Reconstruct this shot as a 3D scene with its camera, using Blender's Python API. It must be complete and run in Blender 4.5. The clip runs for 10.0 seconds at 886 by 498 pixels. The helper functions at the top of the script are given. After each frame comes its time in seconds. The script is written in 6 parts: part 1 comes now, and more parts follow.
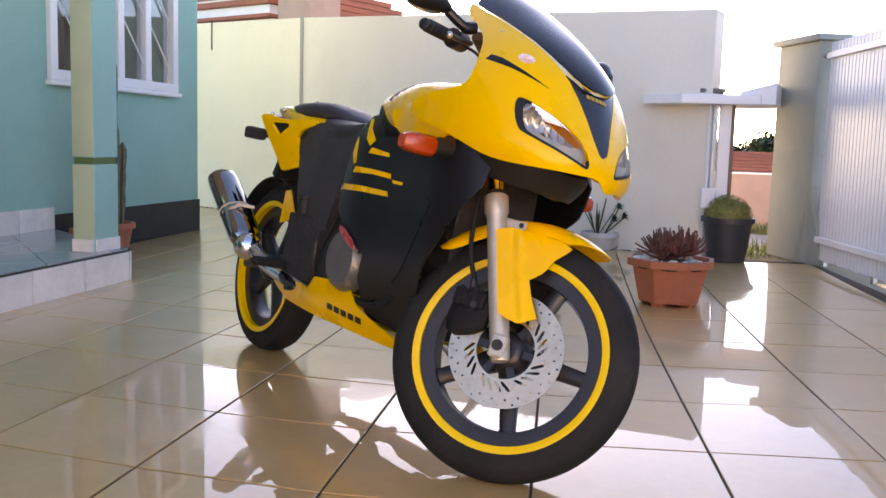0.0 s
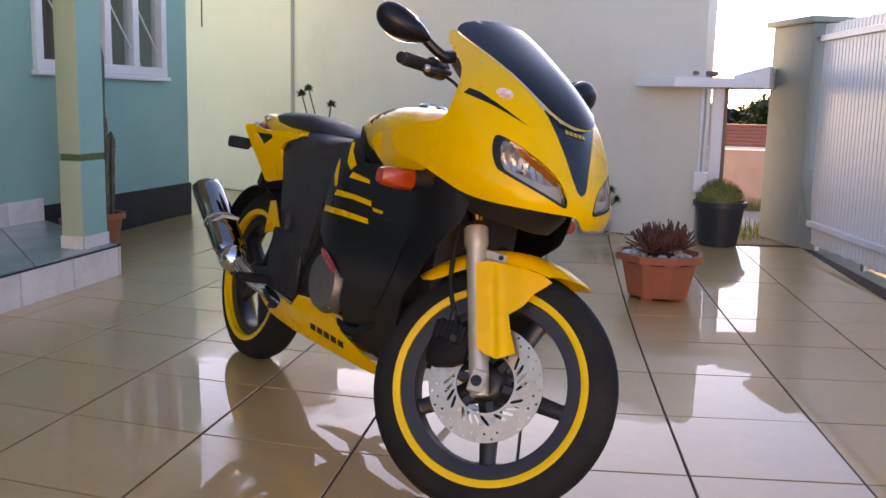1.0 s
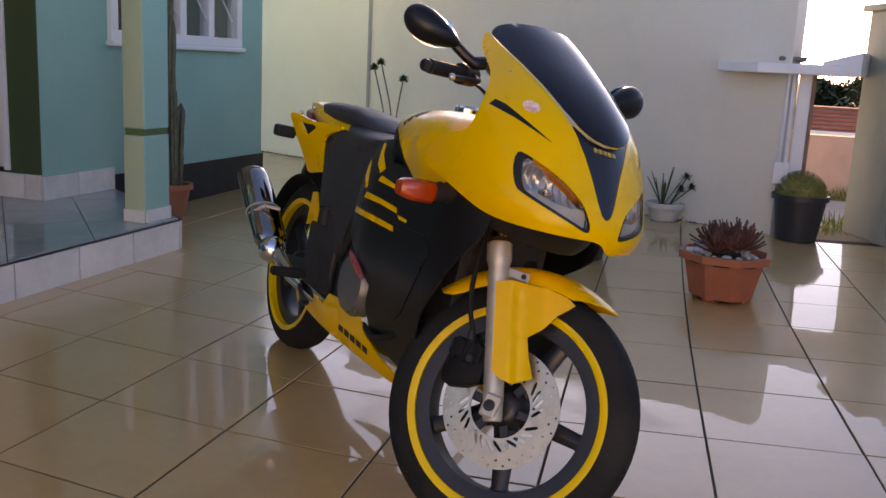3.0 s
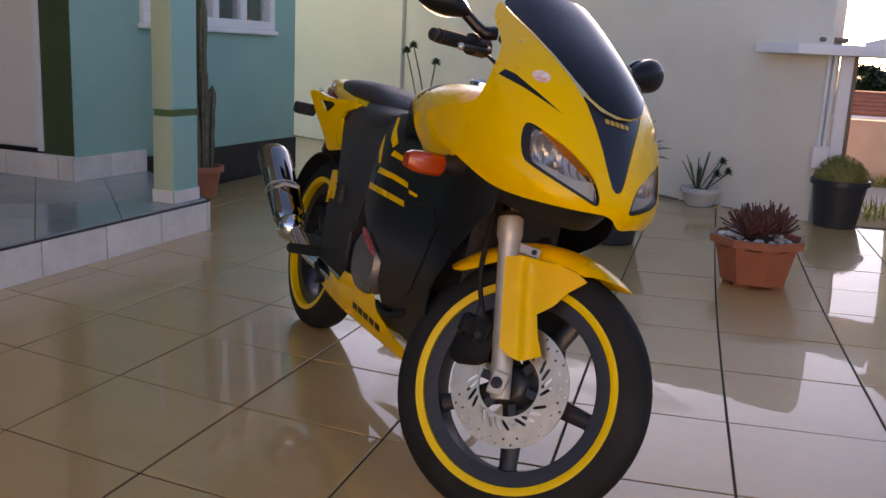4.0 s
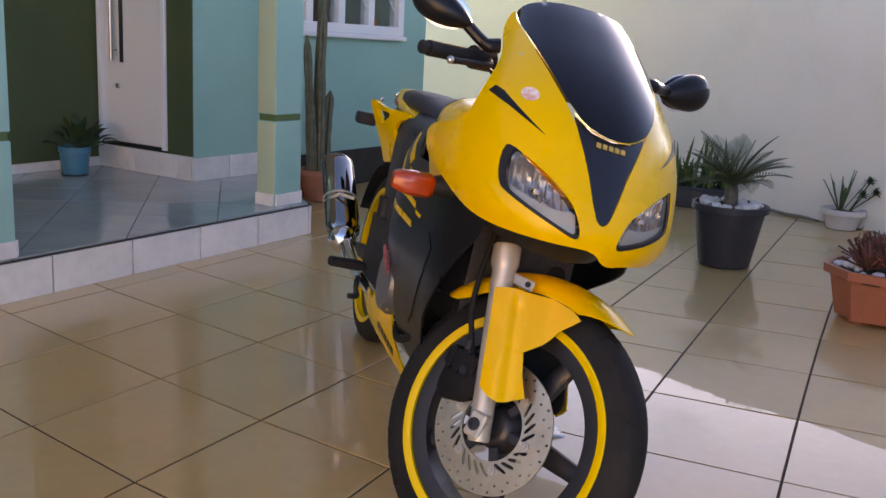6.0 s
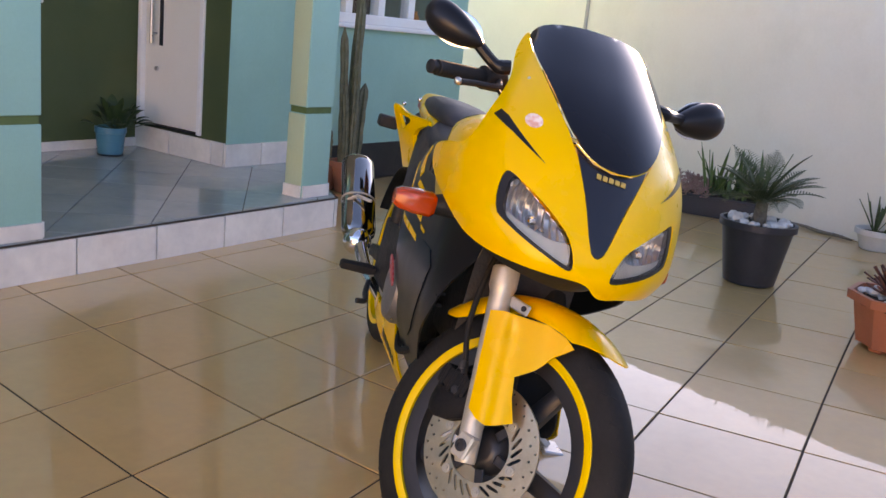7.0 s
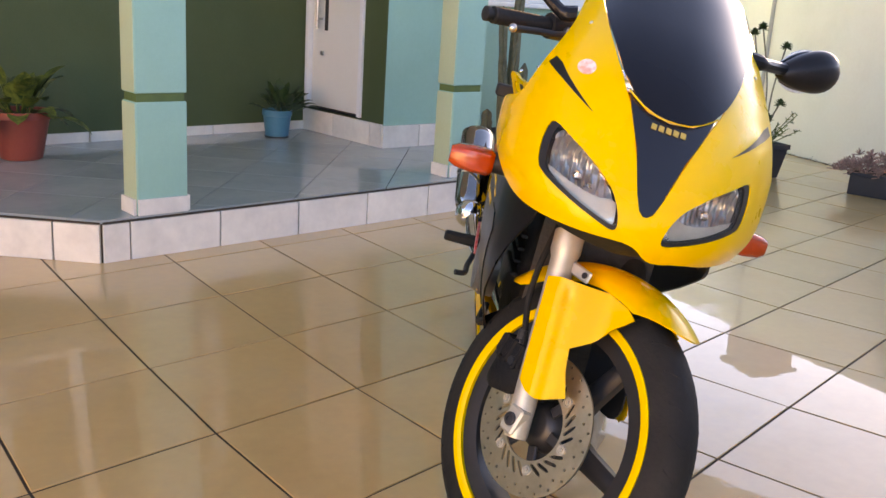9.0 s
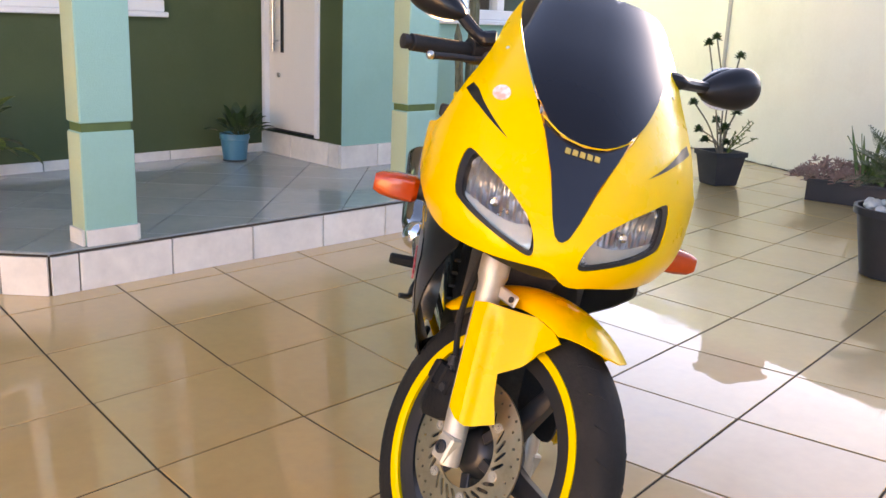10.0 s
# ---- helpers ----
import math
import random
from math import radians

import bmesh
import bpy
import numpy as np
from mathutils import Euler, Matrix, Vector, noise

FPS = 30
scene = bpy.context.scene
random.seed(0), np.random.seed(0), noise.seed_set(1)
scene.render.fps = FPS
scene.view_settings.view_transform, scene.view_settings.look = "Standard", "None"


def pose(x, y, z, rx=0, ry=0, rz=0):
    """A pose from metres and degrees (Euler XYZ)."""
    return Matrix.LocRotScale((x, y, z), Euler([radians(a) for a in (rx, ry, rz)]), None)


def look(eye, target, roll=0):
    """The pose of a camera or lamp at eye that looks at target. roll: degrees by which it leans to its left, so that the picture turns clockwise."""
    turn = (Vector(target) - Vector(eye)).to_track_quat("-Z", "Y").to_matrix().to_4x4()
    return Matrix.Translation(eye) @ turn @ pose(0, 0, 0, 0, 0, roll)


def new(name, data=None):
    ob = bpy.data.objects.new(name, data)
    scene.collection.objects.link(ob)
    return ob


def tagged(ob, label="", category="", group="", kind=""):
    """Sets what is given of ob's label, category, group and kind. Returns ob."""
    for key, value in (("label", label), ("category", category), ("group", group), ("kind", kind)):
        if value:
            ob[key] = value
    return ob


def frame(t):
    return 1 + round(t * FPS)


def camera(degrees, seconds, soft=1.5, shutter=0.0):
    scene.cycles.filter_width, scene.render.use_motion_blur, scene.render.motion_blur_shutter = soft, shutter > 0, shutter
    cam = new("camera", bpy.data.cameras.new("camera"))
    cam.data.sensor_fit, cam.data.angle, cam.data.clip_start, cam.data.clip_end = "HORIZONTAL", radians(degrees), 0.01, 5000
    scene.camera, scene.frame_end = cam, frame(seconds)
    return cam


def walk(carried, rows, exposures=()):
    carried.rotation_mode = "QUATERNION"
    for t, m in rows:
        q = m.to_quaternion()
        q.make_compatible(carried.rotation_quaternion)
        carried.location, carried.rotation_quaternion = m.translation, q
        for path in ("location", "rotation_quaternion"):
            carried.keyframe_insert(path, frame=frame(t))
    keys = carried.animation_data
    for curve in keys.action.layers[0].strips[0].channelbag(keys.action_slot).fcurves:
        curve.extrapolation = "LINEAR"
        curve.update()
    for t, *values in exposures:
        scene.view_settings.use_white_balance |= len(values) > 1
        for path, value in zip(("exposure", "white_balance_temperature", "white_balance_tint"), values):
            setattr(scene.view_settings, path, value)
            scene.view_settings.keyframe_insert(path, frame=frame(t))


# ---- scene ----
cam = camera(51.7, 10.0)
PATH = [
    (0, (-1.938, -0.327, 0.753), (-0.005, 0.132, 0.519), 1.7),
    (0.5, (-1.92, -0.339, 0.846), (0.007, 0.117, 0.564), 1.3),
    (1, (-1.903, -0.358, 0.915), (0.02, 0.092, 0.598), 1.4),
    (1.5, (-1.88, -0.398, 0.961), (0.038, 0.058, 0.619), 1.7),
    (2, (-1.849, -0.436, 1.002), (0.059, 0.045, 0.644), 1.8),
    (2.5, (-1.821, -0.449, 1.02), (0.069, 0.089, 0.646), 3.2),
    (2.7, (-1.803, -0.453, 1.026), (0.075, 0.118, 0.643), 3.0),
    (3.8, (-1.697, -0.513, 0.972), (0.124, 0.194, 0.543), 3.4),
    (4, (-1.713, -0.521, 0.982), (0.11, 0.181, 0.554), 2.8),
    (4.5, (-1.647, -0.557, 0.968), (0.143, 0.225, 0.54), 3.4),
    (5, (-1.599, -0.623, 0.981), (0.16, 0.246, 0.59), 2.9),
    (5.2, (-1.566, -0.659, 0.987), (0.158, 0.28, 0.602), 3.2),
    (6.3, (-1.409, -0.817, 1.041), (0.234, 0.232, 0.594), 3.7),
    (6.5, (-1.409, -0.828, 1.06), (0.224, 0.235, 0.607), 4.8),
    (7, (-1.377, -0.841, 1.085), (0.231, 0.251, 0.614), 5.9),
    (7.5, (-1.328, -0.852, 1.072), (0.261, 0.259, 0.579), 5.3),
    (8, (-1.285, -0.869, 1.057), (0.228, 0.336, 0.548), 4.6),
    (8.5, (-1.201, -0.939, 1.04), (0.186, 0.379, 0.457), 3.4),
    (9, (-1.128, -0.998, 1.026), (0.188, 0.415, 0.503), 3.8),
    (9.5, (-1.083, -1.049, 1.025), (0.247, 0.358, 0.523), 2.7),
    (10, (-1.051, -1.052, 1.053), (0.304, 0.334, 0.562), 2.3),
]
walk(cam, [(t, look(eye, target, roll)) for t, eye, target, roll in PATH], [(0.0, 3.03, 12500.0, 29.0), (1.0, 2.63, 12500.0, 29.0), (2.5, 2.23, 12500.0, 30.0), (4.5, 2.20, 12700.0, 31.0), (6.5, 2.88, 12500.0, 31.0), (7.5, 3.08, 14250.0, 30.0), (8.5, 3.21, 16000.0, 29.0), (10.0, 3.60, 16000.0, 29.0)])

# ---- light ----
SUN_AZ, SUN_EL = 10.4, 9.5          # degrees from +x towards +y, and above the horizon
world = bpy.data.worlds.new("sky")
scene.world = world
world.use_nodes = True
wn = world.node_tree
sky = wn.nodes.new("ShaderNodeTexSky")
sky.sky_type, sky.sun_disc = "NISHITA", False
sky.sun_elevation, sky.sun_rotation = radians(SUN_EL), radians(90 - SUN_AZ)
sky.air_density, sky.dust_density, sky.ozone_density = 0.5, 0.35, 3.5
wn.links.new(sky.outputs[0], wn.nodes["Background"].inputs[0])
wn.nodes["Background"].inputs[1].default_value = 0.15
sun = new("sun", bpy.data.lights.new("sun", "SUN"))
sun.data.energy, sun.data.angle, sun.data.color = 3.5, radians(0.6), (1.0, 0.86, 0.68)
_d = Vector((math.cos(radians(SUN_EL)) * math.cos(radians(SUN_AZ)), math.cos(radians(SUN_EL)) * math.sin(radians(SUN_AZ)), math.sin(radians(SUN_EL))))
sun.matrix_basis = look(_d * 30, (0, 0, 0))


# ---- materials ----
def pbr(name, col, col2=None, rough=0.5, metal=0.0, scale=6.0, fine=80.0, mix=0.5, rvar=0.1, bump=0.0, bscale=120.0, coat=0.0, rand=0.0, trans=0.0, ior=1.45, sharp=0.0, detail=5.0, spec=0.5, alpha=1.0, dirt=None, dirt_amt=0.0, dirt_scale=2.5):
    """A principled surface whose colour wanders between two tones at a coarse and a fine scale."""
    m = bpy.data.materials.new(name)
    m.use_nodes = True
    n, k = m.node_tree.nodes, m.node_tree.links
    b = n["Principled BSDF"]
    tc = n.new("ShaderNodeTexCoord")
    info = n.new("ShaderNodeObjectInfo")
    off = n.new("ShaderNodeVectorMath")
    off.operation = "MULTIPLY_ADD"
    comb = n.new("ShaderNodeCombineXYZ")
    for s in "XYZ":
        k.new(info.outputs["Random"], comb.inputs[s])
    k.new(comb.outputs[0], off.inputs[0])
    off.inputs[1].default_value = (17.0, 31.0, 23.0) if rand else (0, 0, 0)
    k.new(tc.outputs["Object"], off.inputs[2])

    def noise_at(sc, det=detail, rg=0.55):
        t = n.new("ShaderNodeTexNoise")
        t.inputs["Scale"].default_value, t.inputs["Detail"].default_value, t.inputs["Roughness"].default_value = sc, det, rg
        k.new(off.outputs[0], t.inputs["Vector"])
        return t

    big, small = noise_at(scale), noise_at(fine, 3.0)
    add = n.new("ShaderNodeMath")
    add.operation = "MULTIPLY_ADD"
    k.new(small.outputs["Fac"], add.inputs[0])
    add.inputs[1].default_value = 0.35
    k.new(big.outputs["Fac"], add.inputs[2])
    ramp = n.new("ShaderNodeMapRange")
    lo, hi = 0.675 - 0.25 * (1 - sharp), 0.675 + 0.25 * (1 - sharp)
    ramp.inputs["From Min"].default_value, ramp.inputs["From Max"].default_value = lo, hi
    k.new(add.outputs[0], ramp.inputs["Value"])
    c2 = col2 or tuple(min(1.0, c * (1 - 0.35 * mix)) for c in col)
    mx = n.new("ShaderNodeMix")
    mx.data_type = "RGBA"
    mx.inputs[6].default_value, mx.inputs[7].default_value = (*c2, 1), (*col, 1)
    k.new(ramp.outputs[0], mx.inputs[0])
    out = mx.outputs[2]
    if dirt:
        dn = noise_at(dirt_scale, 8.0, 0.65)
        dr = n.new("ShaderNodeMapRange")
        dr.inputs["From Min"].default_value, dr.inputs["From Max"].default_value, dr.inputs["To Max"].default_value = 0.52, 0.75, dirt_amt
        k.new(dn.outputs["Fac"], dr.inputs["Value"])
        md = n.new("ShaderNodeMix")
        md.data_type = "RGBA"
        k.new(dr.outputs[0], md.inputs[0])
        k.new(out, md.inputs[6])
        md.inputs[7].default_value = (*dirt, 1)
        out = md.outputs[2]
    if rand:
        hs = n.new("ShaderNodeHueSaturation")
        vr = n.new("ShaderNodeMapRange")
        vr.inputs["To Min"].default_value, vr.inputs["To Max"].default_value = 1 - rand, 1 + rand
        k.new(info.outputs["Random"], vr.inputs["Value"])
        k.new(vr.outputs[0], hs.inputs["Value"])
        k.new(out, hs.inputs["Color"])
        out = hs.outputs[0]
    k.new(out, b.inputs["Base Color"])
    rr = n.new("ShaderNodeMapRange")
    rr.inputs["To Min"].default_value, rr.inputs["To Max"].default_value = max(0.0, rough - rvar), min(1.0, rough + rvar)
    k.new(noise_at(scale * 1.7).outputs["Fac"], rr.inputs["Value"])
    k.new(rr.outputs[0], b.inputs["Roughness"])
    b.inputs["Metallic"].default_value = metal
    b.inputs["Coat Weight"].default_value = coat
    b.inputs["Coat Roughness"].default_value = 0.05
    b.inputs["IOR"].default_value = ior
    b.inputs["Transmission Weight"].default_value = trans
    b.inputs["Specular IOR Level"].default_value = spec
    b.inputs["Alpha"].default_value = alpha
    if bump:
        bp = n.new("ShaderNodeBump")
        bp.inputs["Strength"].default_value, bp.inputs["Distance"].default_value = bump, 0.01
        k.new(noise_at(bscale, 4.0).outputs["Fac"], bp.inputs["Height"])
        k.new(bp.outputs[0], b.inputs["Normal"])
    return m


M = dict(
    tile=pbr("porcelain_tile", (0.66, 0.385, 0.155), (0.545, 0.315, 0.122), rough=0.10, rvar=0.05, scale=3.0, fine=30, rand=0.04, ior=1.5, dirt=(0.34, 0.235, 0.145), dirt_amt=0.4, dirt_scale=3.0),
    grout=pbr("grout", (0.060, 0.034, 0.018), rough=0.8, scale=10, bump=0.3),
    porch_tile=pbr("porch_tile", (0.37, 0.41, 0.39), (0.27, 0.32, 0.32), rough=0.09, rvar=0.05, scale=3.0, fine=25, rand=0.05, bump=0.015, bscale=6, ior=1.55),
    riser_tile=pbr("riser_tile", (0.78, 0.75, 0.70), (0.62, 0.60, 0.57), rough=0.22, scale=5.0, fine=30, rand=0.05, sharp=0.2),
    teal=pbr("teal_paint", (0.228, 0.50, 0.435), (0.192, 0.44, 0.38), rough=0.75, scale=2.0, fine=60, bump=0.25, bscale=180, dirt=(0.20, 0.40, 0.35), dirt_amt=0.35),
    olive=pbr("pale_olive_face", (0.44, 0.54, 0.36), (0.39, 0.48, 0.32), rough=0.75, scale=3.0, bump=0.25, bscale=180),
    green=pbr("dark_green_paint", (0.060, 0.095, 0.040), (0.048, 0.078, 0.033), rough=0.7, scale=2.0, bump=0.25, bscale=160, dirt=(0.085, 0.115, 0.06), dirt_amt=0.4),
    band=pbr("green_band_paint", (0.085, 0.15, 0.05), (0.07, 0.12, 0.04), rough=0.6, scale=8),
    plinth=pbr("black_plinth_paint", (0.022, 0.021, 0.024), rough=0.55, scale=6, bump=0.2, dirt=(0.07, 0.06, 0.055), dirt_amt=0.5),
    cream=pbr("cream_render", (0.83, 0.765, 0.66), (0.76, 0.69, 0.585), rough=0.85, scale=1.2, fine=50, bump=0.3, bscale=140, dirt=(0.58, 0.53, 0.42), dirt_amt=0.35, dirt_scale=1.3),
    greywall=pbr("grey_green_render", (0.30, 0.345, 0.31), (0.25, 0.29, 0.265), rough=0.85, scale=2.0, bump=0.35, dirt=(0.20, 0.23, 0.21), dirt_amt=0.5),
    white=pbr("white_paint", (0.82, 0.82, 0.82), (0.74, 0.74, 0.75), rough=0.4, scale=4, mix=0.3, dirt=(0.6, 0.58, 0.55), dirt_amt=0.3),
    door=pbr("white_door_enamel", (0.80, 0.77, 0.73), (0.74, 0.71, 0.66), rough=0.35, scale=2.0),
    glass=pbr("window_glass", (0.9, 0.93, 0.92), (0.9, 0.93, 0.92), rough=0.02, rvar=0.01, trans=1.0, ior=1.4),
    curtain=pbr("brown_curtain", (0.10, 0.045, 0.035), (0.06, 0.028, 0.022), rough=0.9, scale=4),
    orange=pbr("orange_glaze", (0.70, 0.20, 0.03), rough=0.35),
    steel=pbr("brushed_steel", (0.55, 0.55, 0.56), rough=0.3, metal=1.0, scale=20),
    terracotta=pbr("terracotta_plastic", (0.48, 0.155, 0.085), (0.40, 0.12, 0.065), rough=0.5, scale=8, bump=0.1, dirt=(0.5, 0.3, 0.2), dirt_amt=0.3),
    darkpot=pbr("dark_plastic_pot", (0.035, 0.035, 0.042), (0.025, 0.025, 0.03), rough=0.45, scale=9, dirt=(0.09, 0.08, 0.075), dirt_amt=0.4),
    bluepot=pbr("blue_plastic_pot", (0.016, 0.19, 0.28), rough=0.4, scale=8),
    redpot=pbr("red_plastic_pot", (0.30, 0.055, 0.038), rough=0.45, scale=8),
    soil=pbr("soil", (0.07, 0.05, 0.035), (0.03, 0.022, 0.016), rough=0.95, scale=30, bump=0.8, bscale=60),
    pebble=pbr("white_pebble", (0.75, 0.72, 0.68), (0.55, 0.52, 0.48), rough=0.7, scale=20, rand=0.1, bump=0.2),
    earth=pbr("dry_earth", (0.30, 0.24, 0.16), (0.20, 0.17, 0.10), rough=0.95, scale=0.6, fine=6, bump=0.6, bscale=20, dirt=(0.16, 0.19, 0.07), dirt_amt=0.8, dirt_scale=0.4),
    concrete=pbr("concrete", (0.42, 0.40, 0.37), rough=0.9, scale=3, bump=0.4),
)


def wet(m, dry, film, scale, bump, fall=0.0, glaze=0.0):
    """Water lies on the surface in sharp-edged puddles: smooth where wet, duller where it has dried, most of all away from the gate."""
    n, k = m.node_tree.nodes, m.node_tree.links
    b = n["Principled BSDF"]
    geo = n.new("ShaderNodeNewGeometry")
    xyz = n.new("ShaderNodeSeparateXYZ")
    k.new(geo.outputs["Position"], xyz.inputs[0])
    t = n.new("ShaderNodeTexNoise")
    t.inputs["Scale"].default_value, t.inputs["Detail"].default_value, t.inputs["Roughness"].default_value = scale, 6.0, 0.6
    k.new(geo.outputs["Position"], t.inputs["Vector"])
    away = n.new("ShaderNodeMath")
    away.operation = "MULTIPLY_ADD"
    k.new(xyz.outputs["Y"], away.inputs[0])
    away.inputs[1].default_value = 0.10
    k.new(t.outputs["Fac"], away.inputs[2])
    r = n.new("ShaderNodeMapRange")
    r.inputs["From Min"].default_value, r.inputs["From Max"].default_value = 0.56, 0.62
    r.inputs["To Min"].default_value, r.inputs["To Max"].default_value = film, dry
    k.new(away.outputs[0], r.inputs["Value"])
    w = n.new("ShaderNodeTexNoise")
    w.inputs["Scale"].default_value, w.inputs["Detail"].default_value = 3.5, 4.0
    k.new(geo.outputs["Position"], w.inputs["Vector"])
    bp = n.new("ShaderNodeBump")
    bp.inputs["Strength"].default_value, bp.inputs["Distance"].default_value = bump, 0.01
    k.new(w.outputs["Fac"], bp.inputs["Height"])
    k.new(bp.outputs[0], b.inputs["Normal"])
    if glaze:
        for lnk in list(b.inputs["Roughness"].links):
            k.remove(lnk)
        b.inputs["Roughness"].default_value = glaze
        b.inputs["Coat Weight"].default_value, b.inputs["Coat IOR"].default_value = 1.0, 1.5
        k.new(r.outputs[0], b.inputs["Coat Roughness"])
        k.new(bp.outputs[0], b.inputs["Coat Normal"])
    else:
        k.new(r.outputs[0], b.inputs["Roughness"])
    if fall:                                     # bump-only fall: rises towards the yard wall, most by the gate, to shift reflections
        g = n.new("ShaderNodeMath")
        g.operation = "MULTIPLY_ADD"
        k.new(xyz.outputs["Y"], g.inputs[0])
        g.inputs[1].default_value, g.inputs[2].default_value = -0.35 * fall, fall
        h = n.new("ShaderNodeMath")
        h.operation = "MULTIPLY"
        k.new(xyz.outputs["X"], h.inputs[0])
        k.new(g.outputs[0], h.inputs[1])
        fall_bump = n.new("ShaderNodeBump")
        fall_bump.inputs["Strength"].default_value, fall_bump.inputs["Distance"].default_value = 1.0, 1.0
        k.new(h.outputs[0], fall_bump.inputs["Height"])
        k.new(fall_bump.outputs[0], bp.inputs["Normal"])


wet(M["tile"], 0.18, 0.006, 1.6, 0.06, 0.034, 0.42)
wet(M["porch_tile"], 0.12, 0.05, 1.3, 0.03)


# ---- mesh helpers ----
def thing(name, label, category, at=(0, 0, 0), rz=0.0, group="", kind=""):
    ob = new(name)
    ob.empty_display_size = 0.05
    ob.matrix_basis = pose(*at, 0, 0, rz)
    return tagged(ob, label, category, group, kind)


def smooth(me, angle=35):
    for p in me.polygons:
        p.use_smooth = True
    me.set_sharp_from_angle(angle=radians(angle))


def part(name, bm, material, parent, label="", angle=35, m=None):
    me = bpy.data.meshes.new(name)
    bmesh.ops.recalc_face_normals(bm, faces=bm.faces)
    bm.to_mesh(me)
    bm.free()
    smooth(me, angle)
    me.materials.append(material)
    ob = new(name, me)
    ob.parent = parent
    if m is not None:
        ob.matrix_basis = m
    return tagged(ob, label)


def shared(name, me, parent, m, label=""):
    ob = new(name, me)
    ob.parent = parent
    ob.matrix_basis = m
    return tagged(ob, label)


def solo(name, bm, material, label, category, group="", kind="", m=None, angle=35):
    ob = part(name, bm, material, None, label, angle, m)
    return tagged(ob, label, category, group, kind)


def boxm(x0, y0, z0, x1, y1, z1, bev=0.0, seg=1, bm=None):
    bm2 = bmesh.new()
    r = bmesh.ops.create_cube(bm2, size=1.0)
    for v in bm2.verts:
        v.co = Vector(((x0 + x1) / 2 + v.co.x * (x1 - x0), (y0 + y1) / 2 + v.co.y * (y1 - y0), (z0 + z1) / 2 + v.co.z * (z1 - z0)))
    if bev:
        bmesh.ops.bevel(bm2, geom=list(bm2.edges), offset=bev, segments=seg, affect="EDGES", profile=0.7)
    if bm is None:
        return bm2
    join(bm, bm2)
    return bm


def join(bm, other, m=None):
    if m is not None:
        bmesh.ops.transform(other, matrix=m, verts=other.verts)
    me = bpy.data.meshes.new("tmp")
    other.to_mesh(me)
    other.free()
    bm.from_mesh(me)
    bpy.data.meshes.remove(me)
    return bm


def prism(poly, z0, z1, bev=0.0, seg=1):
    """An upright prism over a polygon in plan."""
    bm = bmesh.new()
    f = bm.faces.new([bm.verts.new((x, y, z0)) for x, y in poly])
    r = bmesh.ops.extrude_face_region(bm, geom=[f])
    for v in r["geom"]:
        if isinstance(v, bmesh.types.BMVert):
            v.co.z = z1
    if bev:
        bmesh.ops.bevel(bm, geom=list(bm.edges), offset=bev, segments=seg, affect="EDGES", profile=0.7)
    return bm


def lathe(profile, n=32, axis="Z"):
    """A turned shape from (radius, height) pairs."""
    bm = bmesh.new()
    rings = []
    for r, z in profile:
        rings.append([bm.verts.new((r * math.cos(2 * math.pi * i / n), r * math.sin(2 * math.pi * i / n), z)) for i in range(n)])
    for a, b in zip(rings, rings[1:]):
        for i in range(n):
            bm.faces.new((a[i], a[(i + 1) % n], b[(i + 1) % n], b[i]))
    bm.faces.new(rings[0][::-1])
    bm.faces.new(rings[-1])
    if axis == "Y":
        bmesh.ops.rotate(bm, matrix=Matrix.Rotation(radians(-90), 3, "X"), verts=bm.verts)
    if axis == "X":
        bmesh.ops.rotate(bm, matrix=Matrix.Rotation(radians(90), 3, "Y"), verts=bm.verts)
    return bm


def tube(path, radius, n=10, cap=True):
    """A round bar along points; radius is a number or one for each point."""
    pts = [Vector(p) for p in path]
    rad = radius if isinstance(radius, (list, tuple)) else [radius] * len(pts)
    bm = bmesh.new()
    rings, up = [], None
    for i, p in enumerate(pts):
        d = (pts[min(i + 1, len(pts) - 1)] - pts[max(i - 1, 0)]).normalized()
        if up is None:
            up = d.orthogonal().normalized()
        up = (up - d * up.dot(d)).normalized()
        side = d.cross(up)
        rings.append([bm.verts.new(p + rad[i] * (math.cos(2 * math.pi * j / n) * up + math.sin(2 * math.pi * j / n) * side)) for j in range(n)])
    for a, b in zip(rings, rings[1:]):
        for j in range(n):
            bm.faces.new((a[j], a[(j + 1) % n], b[(j + 1) % n], b[j]))
    if cap:
        bm.faces.new(rings[0][::-1])
        bm.faces.new(rings[-1])
    return bm


def curve_pts(pts, n=6):
    """A smooth run of points through the given ones."""
    P = [Vector(p) for p in pts]
    P = [2 * P[0] - P[1]] + P + [2 * P[-1] - P[-2]]
    out = []
    for i in range(1, len(P) - 2):
        for j in range(n):
            t = j / n
            a, b, c, d = P[i - 1], P[i], P[i + 1], P[i + 2]
            out.append(0.5 * ((2 * b) + (c - a) * t + (2 * a - 5 * b + 4 * c - d) * t * t + (3 * b - a - 3 * c + d) * t ** 3))
    out.append(P[-2])
    return out


